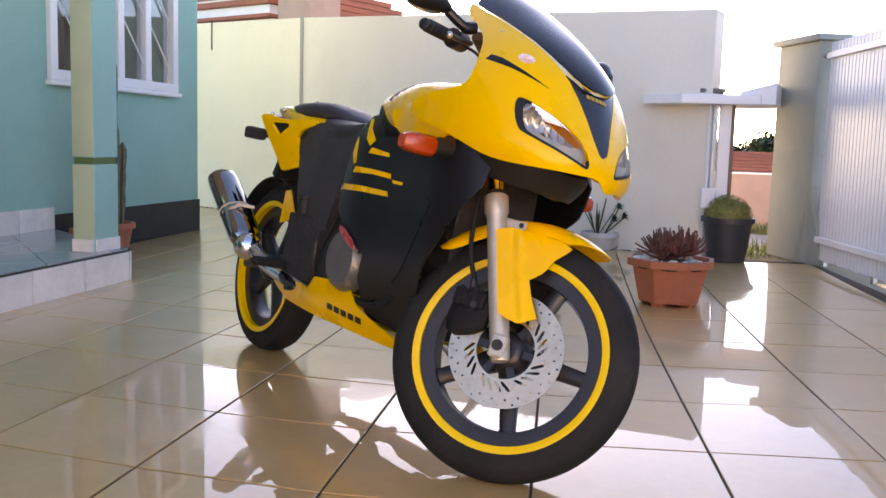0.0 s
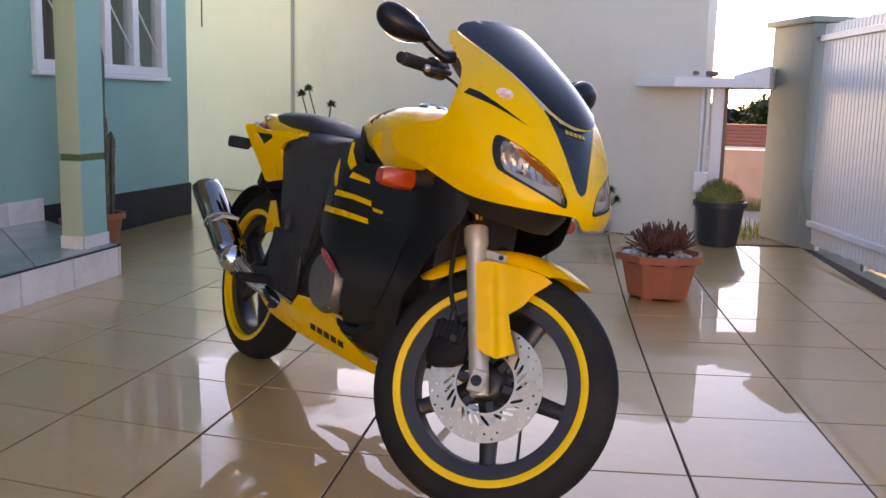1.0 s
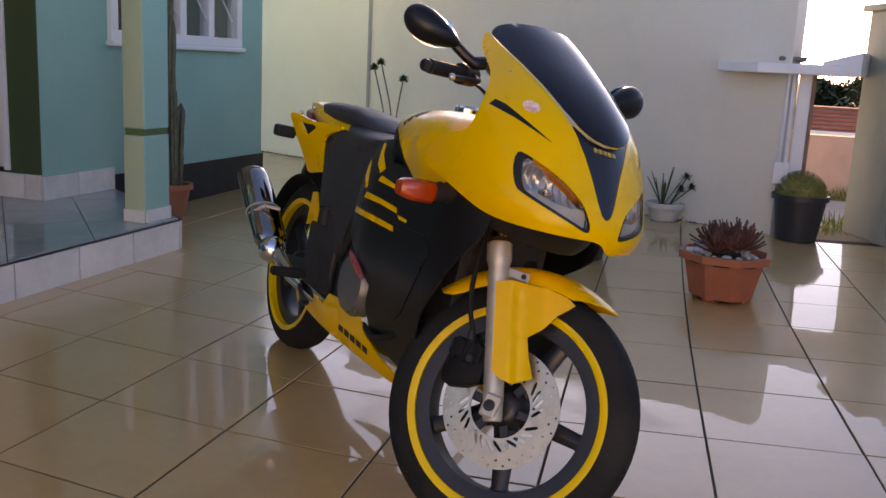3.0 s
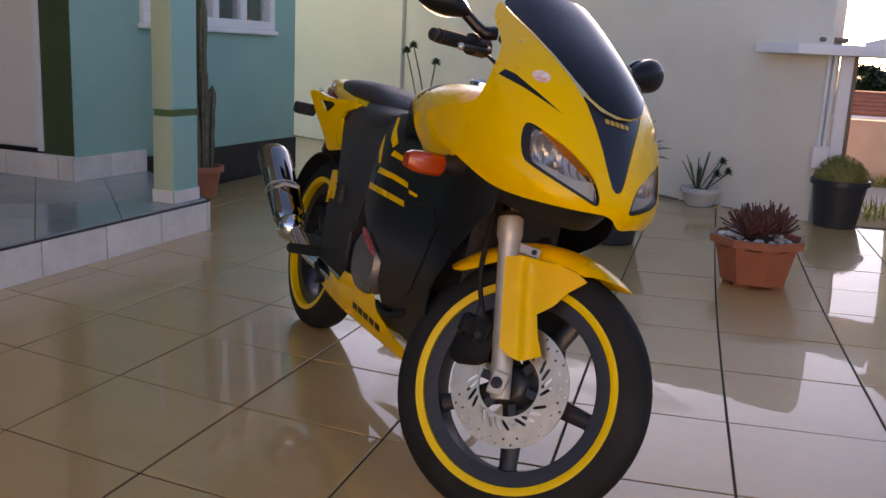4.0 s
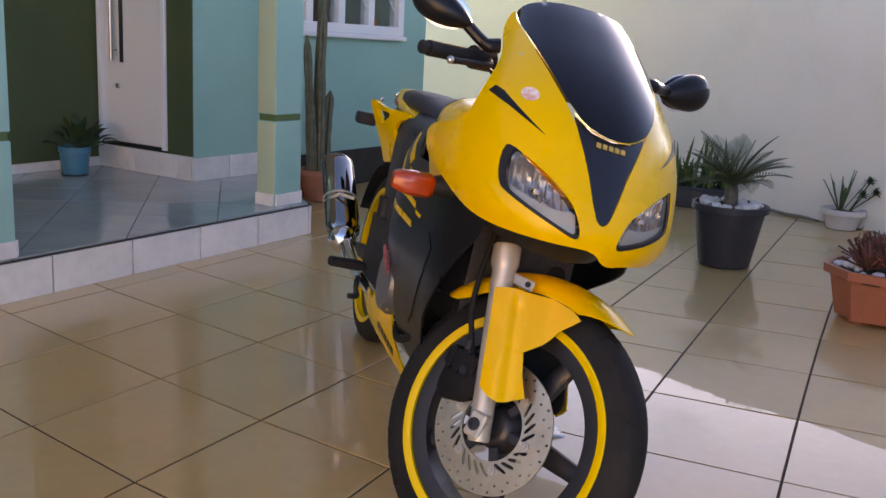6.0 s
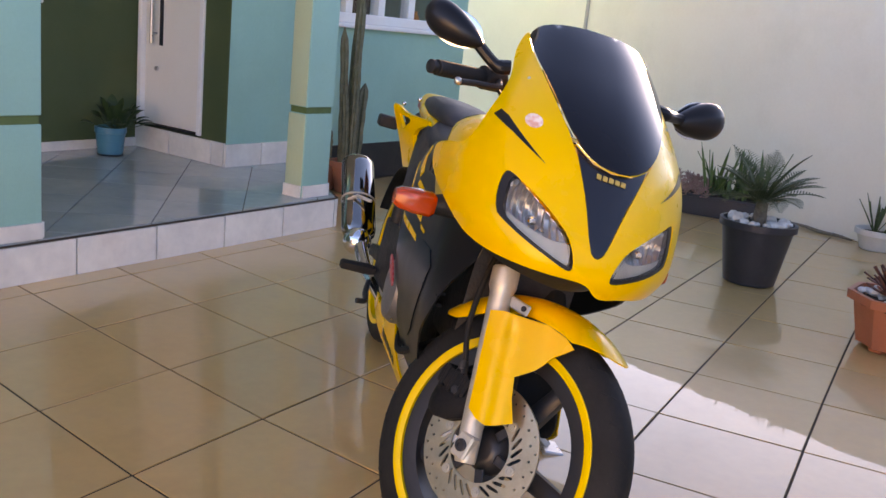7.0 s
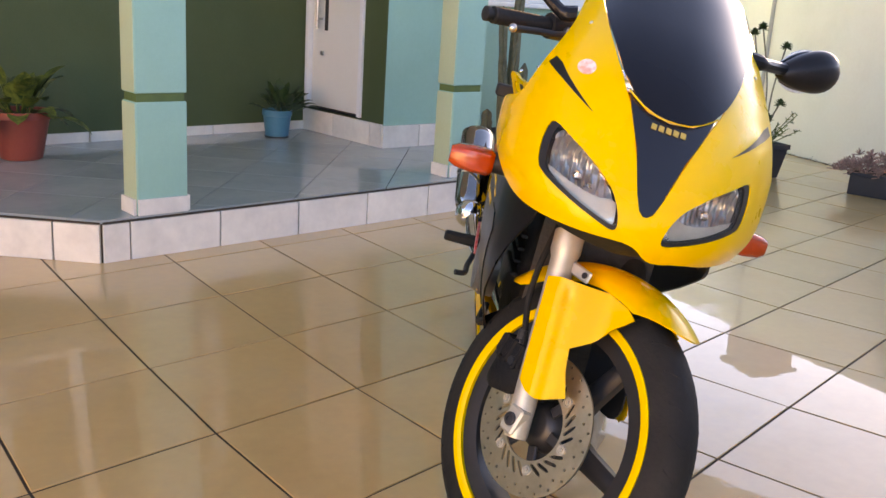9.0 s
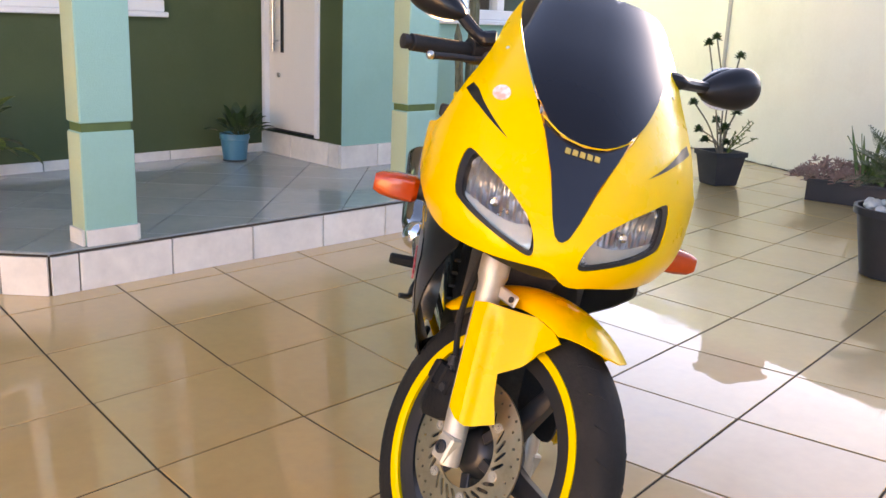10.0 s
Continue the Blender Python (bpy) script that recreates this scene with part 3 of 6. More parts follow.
def patch(outline, fn, thick=0.003, holes=(), res=0.02, core=None, lift=0.0):
    """A shell over a flat outline, bent into space by fn(u, v); it lies lift outside of fn's surface and thick deep, away from core."""
    loops = [dense(outline, res)] + [dense(h, res) for h in holes]
    pts, edges = [], []
    for lp in loops:
        k = len(pts)
        pts += lp
        edges += [(k + i, k + (i + 1) % len(lp)) for i in range(len(lp))]
    us, vs = [p[0] for p in loops[0]], [p[1] for p in loops[0]]
    edge_pts = np.array(pts)
    u = min(us)
    row = 0
    while u < max(us):
        v = min(vs) + (row % 2) * res / 2
        while v < max(vs):
            if inside((u, v), loops[0]) and not any(inside((u, v), h) for h in loops[1:]):
                if np.min(np.sum((edge_pts - (u, v)) ** 2, axis=1)) > (0.55 * res) ** 2:
                    pts.append((u, v))
            v += res
        u += res * 0.87
        row += 1
    vo, _, fo, *_ = delaunay_2d_cdt([Vector(p) for p in pts], edges, [], 0, 1e-6)
    keep = []
    for f in fo:
        c = (sum(vo[i].x for i in f) / 3, sum(vo[i].y for i in f) / 3)
        if inside(c, loops[0]) and not any(inside(c, h) for h in loops[1:]):
            keep.append(f)
    core = Vector(core or (0, 0, 0))
    e = 1e-3
    front, back = [], []
    for p in vo:
        a = Vector(fn(p.x, p.y))
        n = (Vector(fn(p.x + e, p.y)) - Vector(fn(p.x - e, p.y))).cross(Vector(fn(p.x, p.y + e)) - Vector(fn(p.x, p.y - e)))
        n = n.normalized() if n.length > 0 else Vector((1, 0, 0))
        if n.dot(a - core) < 0:
            n = -n
        front.append(a + n * lift)
        back.append(a + n * (lift - thick))
    bm = bmesh.new()
    vf, vb = [bm.verts.new(p) for p in front], [bm.verts.new(p) for p in back]
    count = {}
    for f in keep:
        bm.faces.new([vf[i] for i in f])
        bm.faces.new([vb[i] for i in reversed(f)])
        for a, b in zip(f, f[1:] + f[:1]):
            count[(a, b)] = count.get((a, b), 0) + 1
    for a, b in count:
        if (b, a) not in count:
            bm.faces.new((vf[b], vf[a], vb[a], vb[b]))
    bmesh.ops.delete(bm, geom=[v for v in bm.verts if not v.link_faces], context="VERTS")
    return bm


def loft(sections, n=24, power=2.4):
    """A closed body through cross-sections (x, y, z, half width, half height) square to x."""
    bm = bmesh.new()
    rings = []
    for x, y, z, w, hh in sections:
        ring = []
        for i in range(n):
            a = 2 * math.pi * i / n
            c, s = math.cos(a), math.sin(a)
            r = (abs(c) ** power + abs(s) ** power) ** (-1 / power)
            ring.append(bm.verts.new((x, y + w * r * c, z + hh * r * s)))
        rings.append(ring)
    for a, b in zip(rings, rings[1:]):
        for i in range(n):
            bm.faces.new((a[i], a[(i + 1) % n], b[(i + 1) % n], b[i]))
    bm.faces.new(rings[0][::-1])
    bm.faces.new(rings[-1])
    return bm


def ball(cx, cy, cz, rx_, ry_, rz_, n=20):
    bm = bmesh.new()
    bmesh.ops.create_uvsphere(bm, u_segments=n, v_segments=n // 2 + 2, radius=1.0)
    for v in bm.verts:
        v.co = Vector((cx + v.co.x * rx_, cy + v.co.y * ry_, cz + v.co.z * rz_))
    return bm


def shrunk(poly, k):
    """An outline scaled about its middle."""
    cx, cy = sum(p[0] for p in poly) / len(poly), sum(p[1] for p in poly) / len(poly)
    return [(cx + (a - cx) * k, cy + (b - cy) * k) for a, b in poly]


def flip_y(poly):
    return [(-a, b) for a, b in poly][::-1]


C0, HEAD, LEAN_ = (0.06, -0.01), 227.0, 10.5
bike = thing("motorcycle", "yellow and black sport motorcycle leaning on its side stand", "motorcycle")
bike.matrix_basis = pose(C0[0], C0[1], 0, 0, 0, HEAD) @ pose(0, 0, 0, -LEAN_)

# nose cowl: superellipses at each height
ZS = (.56, .60, .64, .67, .70, .733, .80, .85, .90, .95, 1.0, 1.05, 1.10, 1.16)
XCZ = (.03, .08, .135, .163, .172, .162, .127, .10, .07, .02, -.045, -.125, -.21, -.33)
WWZ = (.127, .159, .196, .217, .235, .246, .252, .250, .238, .214, .188, .166, .146, .12)
LLZ = (.42, .42, .42, .415, .41, .41, .41, .405, .40, .36, .32, .27, .23, .18)


def _at(z, table):
    return float(np.mean([np.interp(z + d, ZS, table) for d in (-0.02, -0.01, 0, 0.01, 0.02)]))


CY, SY, CR, SR = math.cos(radians(-2.6)), math.sin(radians(-2.6)), math.cos(radians(4.0)), math.sin(radians(4.0))


def nose(th, z, grow=1.0, push=0.0):
    """A point of the nose's skin: th degrees round from the centre line, at height z."""
    xc, w, L = _at(z, XCZ), _at(z, WWZ) * grow, _at(z, LLZ)
    t = radians(max(-90.0, min(90.0, th)))
    c, s = math.cos(t), math.sin(t)
    p = 2.7 if th < 0 else 2.05                          # boxier on its right, rounder on its left
    w *= 1.0 if th < 0 else 1.0 + 0.115 * s
    r = (abs(c) ** p + abs(s) ** p) ** (-1 / p)
    over = max(0.0, abs(th) - 90.0) / 90.0
    x, y, dz = xc - L + L * r * c - over * 0.42 + push + 0.3, w * r * s * (1 - 0.25 * over), z - 0.85
    y, dz = y * CR + dz * SR, -y * SR + dz * CR          # the nose sits a little askew on the frame
    return (x * CY - y * SY - 0.3, x * SY + y * CY + 0.005, dz + 0.85)


def nf(u, z):
    return nose(u * 300.0, z)


def half(pts):
    return [(a / 300.0, b) for a, b in pts]


NOSE_CORE = (-0.45, 0, 0.82)
right_half = [(-8, .685), (-20, .681), (-38, .677), (-47, .678), (-54, .684), (-60, .697), (-66, .713), (-72, .727), (-80, .741), (-87, .755), (-89, .768), (-89, .79), (-84, .806), (-72, .820), (-63, .828), (-59, .842), (-57, .866), (-55.5, .905), (-55, .956), (-56.5, .985), (-62, 1.022), (-64, 1.045), (-62, 1.074), (-58, 1.078), (-55, 1.058), (-36, .988), (-18.0, .902), (-9.5, .826), (-3.5, .742)]
inner = [(0, .730)]
left_half = [(-a, b) for a, b in right_half[3:][::-1]] + [(38, .675), (20, .673), (11, .664)]
outline = half(right_half + inner + left_half + [(6, .668), (1, .682), (-4, .686)])
HL = [(-40.5, .816), (-38, .821), (-31, .806), (-24.3, .791), (-18, .772), (-13.2, .755), (-10, .732), (-8.6, .710), (-9.2, .699), (-12, .699), (-18, .707), (-25, .717), (-33, .730), (-38.5, .741), (-41, .749), (-41.8, .780)]
hl_r = soft(half(HL), 1)
hl_l = flip_y(hl_r)
cowl = part("nose_cowl", patch(soft(outline, 1), nf, 0.004, (hl_r, hl_l), 0.011, NOSE_CORE), M["yellow"], bike, "glossy yellow nose cowl", 40)
scr = half([(0, .878), (-9, .883), (-17.6, .903), (-36, .990), (-55, 1.060), (-57, 1.074), (-52, 1.094), (-40, 1.108), (-20, 1.118), (0, 1.121)])
scr_l = half([(0, .878), (9, .883), (17.6, .903), (36, .990), (55, 1.060), (58, 1.085), (54, 1.108), (42, 1.119), (20, 1.124), (0, 1.121)])
scr = scr + scr_l[::-1][1:-1]


def screen_fn(u, z):
    x, y, zz = nose(u * 300.0, z)
    return (x + 0.010 * math.exp(-(u * 300 / 40) ** 2), y, zz)


part("windscreen", patch(soft(scr, 1), screen_fn, 0.003, (), 0.012, NOSE_CORE, 0.003), M["screen"], bike, "dark smoked windscreen", 50)
vp = half([(0, .732), (-3.3, .744), (-9.3, .826), (-17.4, .900), (-9, .880), (0, .8745)])
part("centre_panel", patch(vp + flip_y(vp)[1:-1], nf, 0.003, (), 0.012, NOSE_CORE, -0.001), M["navy"], bike, "dark blue-black centre panel")
lip = [Vector(nose(a, z, 1.0, 0.006)) for a, z in ((-18, .903), (-14, .893), (-9.5, .884), (-5, .879), (0, .8775), (5, .879), (9.5, .884), (14, .893), (18, .903))]
part("screen_trim", tube(curve_pts(lip, 4), 0.0014, 6), M["tape"], bike, "thin gold screen trim")
for i in range(5):
    a0 = -6.6 + i * 2.8
    part("lettering", patch(half([(a0, .8595), (a0 + 2.0, .8585), (a0 + 2.0, .8665), (a0, .8675)]), nf, 0.002, (), 0.004, NOSE_CORE, 0.0015), M["gold"], bike, "gold lettering bar")
for s in (1, -1):
    dec = half([(-52.5, .901), (-50.5, .914), (-46, .908), (-27, .853), (-42, .884)])
    part("cowl_decal", patch(dec if s > 0 else flip_y(dec), nf, 0.001, (), 0.008, NOSE_CORE, 0.0008), M["black"], bike, "black wedge decal")
st = [((-36 + 3.6 * math.cos(a)) / 300, .915 + .012 * math.sin(a)) for a in [i * math.pi / 10 for i in range(20)]]
part("sticker", patch(st, nf, 0.001, (), 0.006, NOSE_CORE, 0.0009), M["sticker"], bike, "faded pink oval sticker")
for a in (-46, 46):
    part("screen_bolt", ball(*nose(a, .985), 0.0036, 0.0036, 0.0036, 10), M["slider"], bike)


for side, hl in (("r", hl_r), ("l", hl_l)):
    mid = (sum(p[0] for p in hl) / len(hl), sum(p[1] for p in hl) / len(hl))

    def bowl(u, z, mid=mid):
        x, y, zz = nose(u * 300.0, z)
        d = ((u - mid[0]) / 0.055) ** 2 + ((z - mid[1]) / 0.06) ** 2
        return (x - 0.05 * max(0.0, 1 - d) - 0.016 + 0.0028 * math.sin(u * 740 + z * 60) * (1 if z > mid[1] - 0.02 else 0), y * 0.985, zz)

    lamp = part("headlight", patch(shrunk(hl, 0.995), nf, 0.012, ([(a + (0.0042 if side == "r" else -0.0042), b + 0.0018) for a, b in shrunk(hl, 0.90)],), 0.010, NOSE_CORE, -0.0015), M["plastic"], bike, "clear twin headlight with a black surround")
    part("reflector", patch(shrunk(hl, 0.94), bowl, 0.002, (), 0.0028, NOSE_CORE), M["reflector"], lamp, "silver ribbed reflector", 60)
    lower = half([(-40.0, .757), (-34.5, .752), (-26, .741), (-18, .735), (-10.6, .742), (-9.6, .722), (-9.6, .704), (-13, .703), (-18, .711), (-25, .721), (-33, .734), (-38, .744)])
    part("lamp_skirt", patch(soft(lower if side == "r" else flip_y(lower), 1), lambda u, z: tuple(Vector(nose(u * 300.0, z)) - Vector((0.016, 0, 0))), 0.002, (), 0.008, NOSE_CORE), M["skirt"], lamp, "pale lower lamp skirt")
    bx, by, bz = bowl(*mid)
    part("bulb", lathe([(.001, .030), (.006, .029), (.0085, .024), (.0085, .010), (.005, .004), (.005, 0)], 16, "X"), M["chrome"], lamp, "capped lamp bulb", m=Matrix.Translation((bx, by, bz)))
    ob = part("lens", patch(shrunk(hl, 0.88), nf, 0.002, (), 0.012, NOSE_CORE, -0.003), M["lens"], lamp, "clear lens")
    ob.visible_shadow = False


def under(u, z):
    return nose(u * 300.0, z, 0.80, -0.105)


uc = half([(-70, .73), (-50, .705), (-25, .70), (0, .69), (25, .70), (50, .705), (70, .73), (62, .67), (40, .645), (18, .64), (0, .635), (-18, .64), (-40, .645), (-62, .67)])
part("under_cowl", patch(soft(uc, 1), under, 0.004, (), 0.016, NOSE_CORE), M["plastic"], bike, "black inner cowl")

# mirrors
for s in (-1, 1):
    mb = Matrix.Rotation(radians(12 * s), 4, "X") @ Matrix.Rotation(radians((16 if s > 0 else 24) * s), 4, "Z")
    bm = ball(0, 0, 0, 0.038, 0.070, 0.050, 24)
    for v in bm.verts:
        t = v.co.y * s / 0.066
        v.co.z = v.co.z * (0.78 + 0.30 * t) + (0.010 if s < 0 else 0.002) * t
        v.co.x *= 0.88 + 0.16 * t
        if v.co.x < -0.012:
            v.co.x = -0.012
    mirror = part("mirror", bm, M["black"], bike, "black teardrop mirror", m=pose(-0.285 if s > 0 else -0.243, (0.308 if s > 0 else 0.286) * s, 1.010 if s > 0 else 1.053) @ mb @ Matrix.Diagonal((1, 1, 1 if s > 0 else 0.86, 1)))
    gl = ball(-0.0135, 0, 0, 0.001, 0.058, 0.042, 20)
    part("mirror_glass", gl, M["mirror"], mirror)
    part("mirror_arm", tube(curve_pts([(-0.20, 0.165 * s, 1.005), (-0.205, 0.195 * s, 1.003), (-0.266, 0.256 * s, 1.004) if s > 0 else (-0.228, 0.243 * s, 1.038)], 5), [0.015] * 5 + [0.012] * 6, 10), M["black"], bike)

# tank, seats and tail
tank = [(-.680, 0, .812, .085, .030), (-.662, 0, .811, .118, .052), (-.61, 0, .811, .146, .075), (-.52, 0, .809, .170, .088), (-.44, 0, .807, .190, .095), (-.36, 0, .804, .205, .096), (-.28, 0, .800, .216, .092), (-.235, 0, .797, .218, .088), (-.20, 0, .792, .215, .076), (-.15, 0, .785, .200, .060), (-.11, 0, .785, .14, .04)]
part("tank", loft(tank, 40, 3.0), M["yellow"], bike, "yellow fuel tank", 50)
part("filler_cap", lathe([(0.040, -0.004), (0.040, 0.009), (0.034, 0.014), (0.022, 0.014), (0.020, 0.017), (0.008, 0.018)], 24), M["chrome"], bike, "chrome filler cap", m=pose(-0.49, -0.010, 0.904, 0, 1))
part("tank_strap", boxm(-0.30, -0.03, 0.884, -0.22, 0.03, 0.897, 0.004), M["chrome"], bike)
for s in (-1, 1):
    wing = [(-.56, .845), (-.47, .888), (-.44, .880), (-.47, .862), (-.50, .868), (-.50, .850), (-.53, .853), (-.53, .838)]

    def tank_side(x, z, s=s):
        w = float(np.interp(x, [t[0] for t in tank], [t[3] for t in tank]))
        hh = float(np.interp(x, [t[0] for t in tank], [t[4] for t in tank]))
        zc = float(np.interp(x, [t[0] for t in tank], [t[2] for t in tank]))
        q = min(0.98, abs(z - zc) / hh)
        return (x, s * w * (1 - q ** 3.0) ** (1 / 3.0), z)

    rec = [(-.668, .790), (-.645, .828), (-.622, .838), (-.593, .826), (-.55, .800), (-.50, .776), (-.44, .762), (-.36, .738), (-.30, .724), (-.40, .716), (-.52, .722), (-.62, .742)]
    part("knee_recess", patch(soft(rec, 1), tank_side, 0.002, (), 0.014, (-0.45, 0, 0.8), 0.003), M["plastic"], bike, "black knee recess of the tank")
    tpn = [(-.425, .768), (-.37, .738), (-.30, .712), (-.27, .706), (-.20, .712), (-.12, .745), (-.14, .785), (-.22, .812), (-.32, .822), (-.40, .818), (-.45, .800)]

    def flank(x, z, s=s):
        k = max(0.0, min(1.0, (x + .42) / .17))
        return (x, s * (.2055 + .030 * k * k * (3 - 2 * k) - .25 * max(0.0, .755 - z) - 1.9 * max(0.0, z - .80) ** 1.5), z)

    part("tank_flank", patch(soft(tpn, 1), flank, 0.006, (), 0.013, (-0.3, 0, 0.78)), M["yellow"], bike, "yellow tank flank running into the cowl", 50)
    part("tank_emblem", patch(wing, tank_side, 0.001, (), 0.01, (-0.45, 0, 0.8), 0.001), M["plastic"], bike, "black wing emblem")
part("seat", loft([(-.665, 0, .780, .070, .025), (-.69, 0, .772, .100, .034), (-.76, 0, .762, .122, .042), (-.86, 0, .760, .135, .042), (-.98, 0, .775, .125, .04), (-1.06, 0, .80, .09, .02)], 24, 2.8), M["seat"], bike, "black vinyl rider seat", 50)
part("pillion_seat", loft([(-.935, 0, .808, .03, .008), (-.95, 0, .811, .055, .016), (-1.0, 0, .822, .080, .028), (-1.08, 0, .834, .096, .036), (-1.18, 0, .839, .100, .038), (-1.30, 0, .843, .090, .034), (-1.38, 0, .848, .068, .024), (-1.41, 0, .850, .04, .012)], 24, 2.6), M["seat"], bike, "dark pillion seat pad", 50)
part("tail_cowl", loft([(-.915, 0, .795, .065, .008), (-.94, 0, .794, .088, .012), (-.99, 0, .794, .094, .018), (-1.08, 0, .795, .098, .024), (-1.20, 0, .802, .096, .036), (-1.33, 0, .820, .094, .042), (-1.45, 0, .840, .074, .032), (-1.53, 0, .854, .05, .014)], 24, 2.8), M["yellow"], bike, "yellow tail cowl", 50)


def tail_side(s):
    """The tail panels splay outwards towards their upper rear tip."""
    return lambda x, z: (x, s * (0.108 + 0.20 * max(0.0, -1.09 - x) * max(0.0, min(1.0, (z - 0.63) / 0.17))), z)


for s in (-1, 1):
    tp = [(-1.395, .802), (-1.385, .812), (-1.35, .812), (-1.30, .803), (-1.245, .797), (-1.17, .801), (-1.10, .804), (-1.085, .798), (-1.085, .786), (-1.135, .775), (-1.165, .763), (-1.185, .742), (-1.165, .700), (-1.14, .657), (-1.15, .648), (-1.27, .630), (-1.293, .634), (-1.33, .685), (-1.367, .738)]
    hole = [(-1.348, .789), (-1.30, .785), (-1.238, .787), (-1.230, .776), (-1.265, .760), (-1.298, .744), (-1.315, .756)]
    panel = part("tail_panel", patch(tp, tail_side(s), 0.012, (soft(hole, 1),), 0.012, (-1.2, 0, 0.75)), M["yellow"], bike, "yellow tail side panel with a triangular cut-out")
    part("cutout_backing", patch(shrunk(hole, 1.25), lambda x, z, s=s: (x, tail_side(s)(x, z)[1] - s * 0.022, z), 0.004, (), 0.03, (-1.2, 0, 0.75)), M["plastic"], panel, "dark recess behind the cut-out")
    part("tail_bolt", ball(-1.40, 0.088 * s, 0.842, 0.008, 0.008, 0.008, 12), M["chrome"], bike, "bright chrome bolt head")
    part("tail_bolt", ball(-1.365, 0.142 * s, 0.818, 0.007, 0.007, 0.007, 12), M["chrome"], bike, "bright chrome bolt head")
    sc = soft([(-.725, .79), (-.81, .782), (-.947, .786), (-1.057, .796), (-1.17, .772), (-1.195, .742), (-1.12, .655), (-1.085, .53), (-1.02, .47), (-.87, .44), (-.80, .56), (-.765, .67)], 1)
    part("side_cover", patch(sc, lambda x, z, s=s: (x, s * (0.112 + 0.026 * math.sin(math.pi * max(0.0, min(1.0, (z - .40) / .40))) ** 0.7 - 0.10 * max(0.0, -0.98 - x)), z), 0.006, (), 0.025, (-.8, 0, .65)), M["seat"], bike, "dark grey vinyl seat flank")
    part("rear_indicator", boxm(-1.450, min(0.135 * s, 0.200 * s), 0.724, -1.395, max(0.135 * s, 0.200 * s), 0.764, 0.014, 3), M["plastic"], bike, "dark rear indicator")
    part("rear_indicator_stem", tube([(-1.40, .06 * s, .755), (-1.42, .145 * s, .744)], 0.010, 8), M["plastic"], bike)
part("tail_light", loft([(-1.46, 0, .815, .07, .022), (-1.53, 0, .82, .065, .022), (-1.56, 0, .822, .05, .016)], 16, 3), M["red"], bike, "red tail light")
part("plate_holder", prism([(-1.30, -.085), (-1.30, .085), (-1.33, .085), (-1.33, -.085)], .585, .775, 0.004), M["plastic"], bike, "dark plate holder", m=pose(0, 0, 0) @ Matrix.Translation((-1.31, 0, .78)) @ Matrix.Rotation(radians(28), 4, "Y") @ Matrix.Translation((1.31, 0, -.78)))
part("under_tray", loft([(-.95, 0, .72, .11, .06), (-1.15, 0, .74, .11, .05), (-1.40, 0, .78, .09, .03)], 16, 4), M["plastic"], bike)


# side fairing and belly pan
def fair_y(x, z):
    y = 0.212 - 0.85 * max(0.0, 0.58 - z) ** 2 - 0.9 * max(0.0, z - 0.70) ** 2 * 3
    return y - 2.6 * max(0.0, x + 0.20) ** 2 - 0.7 * max(0.0, -0.5 - x) ** 2


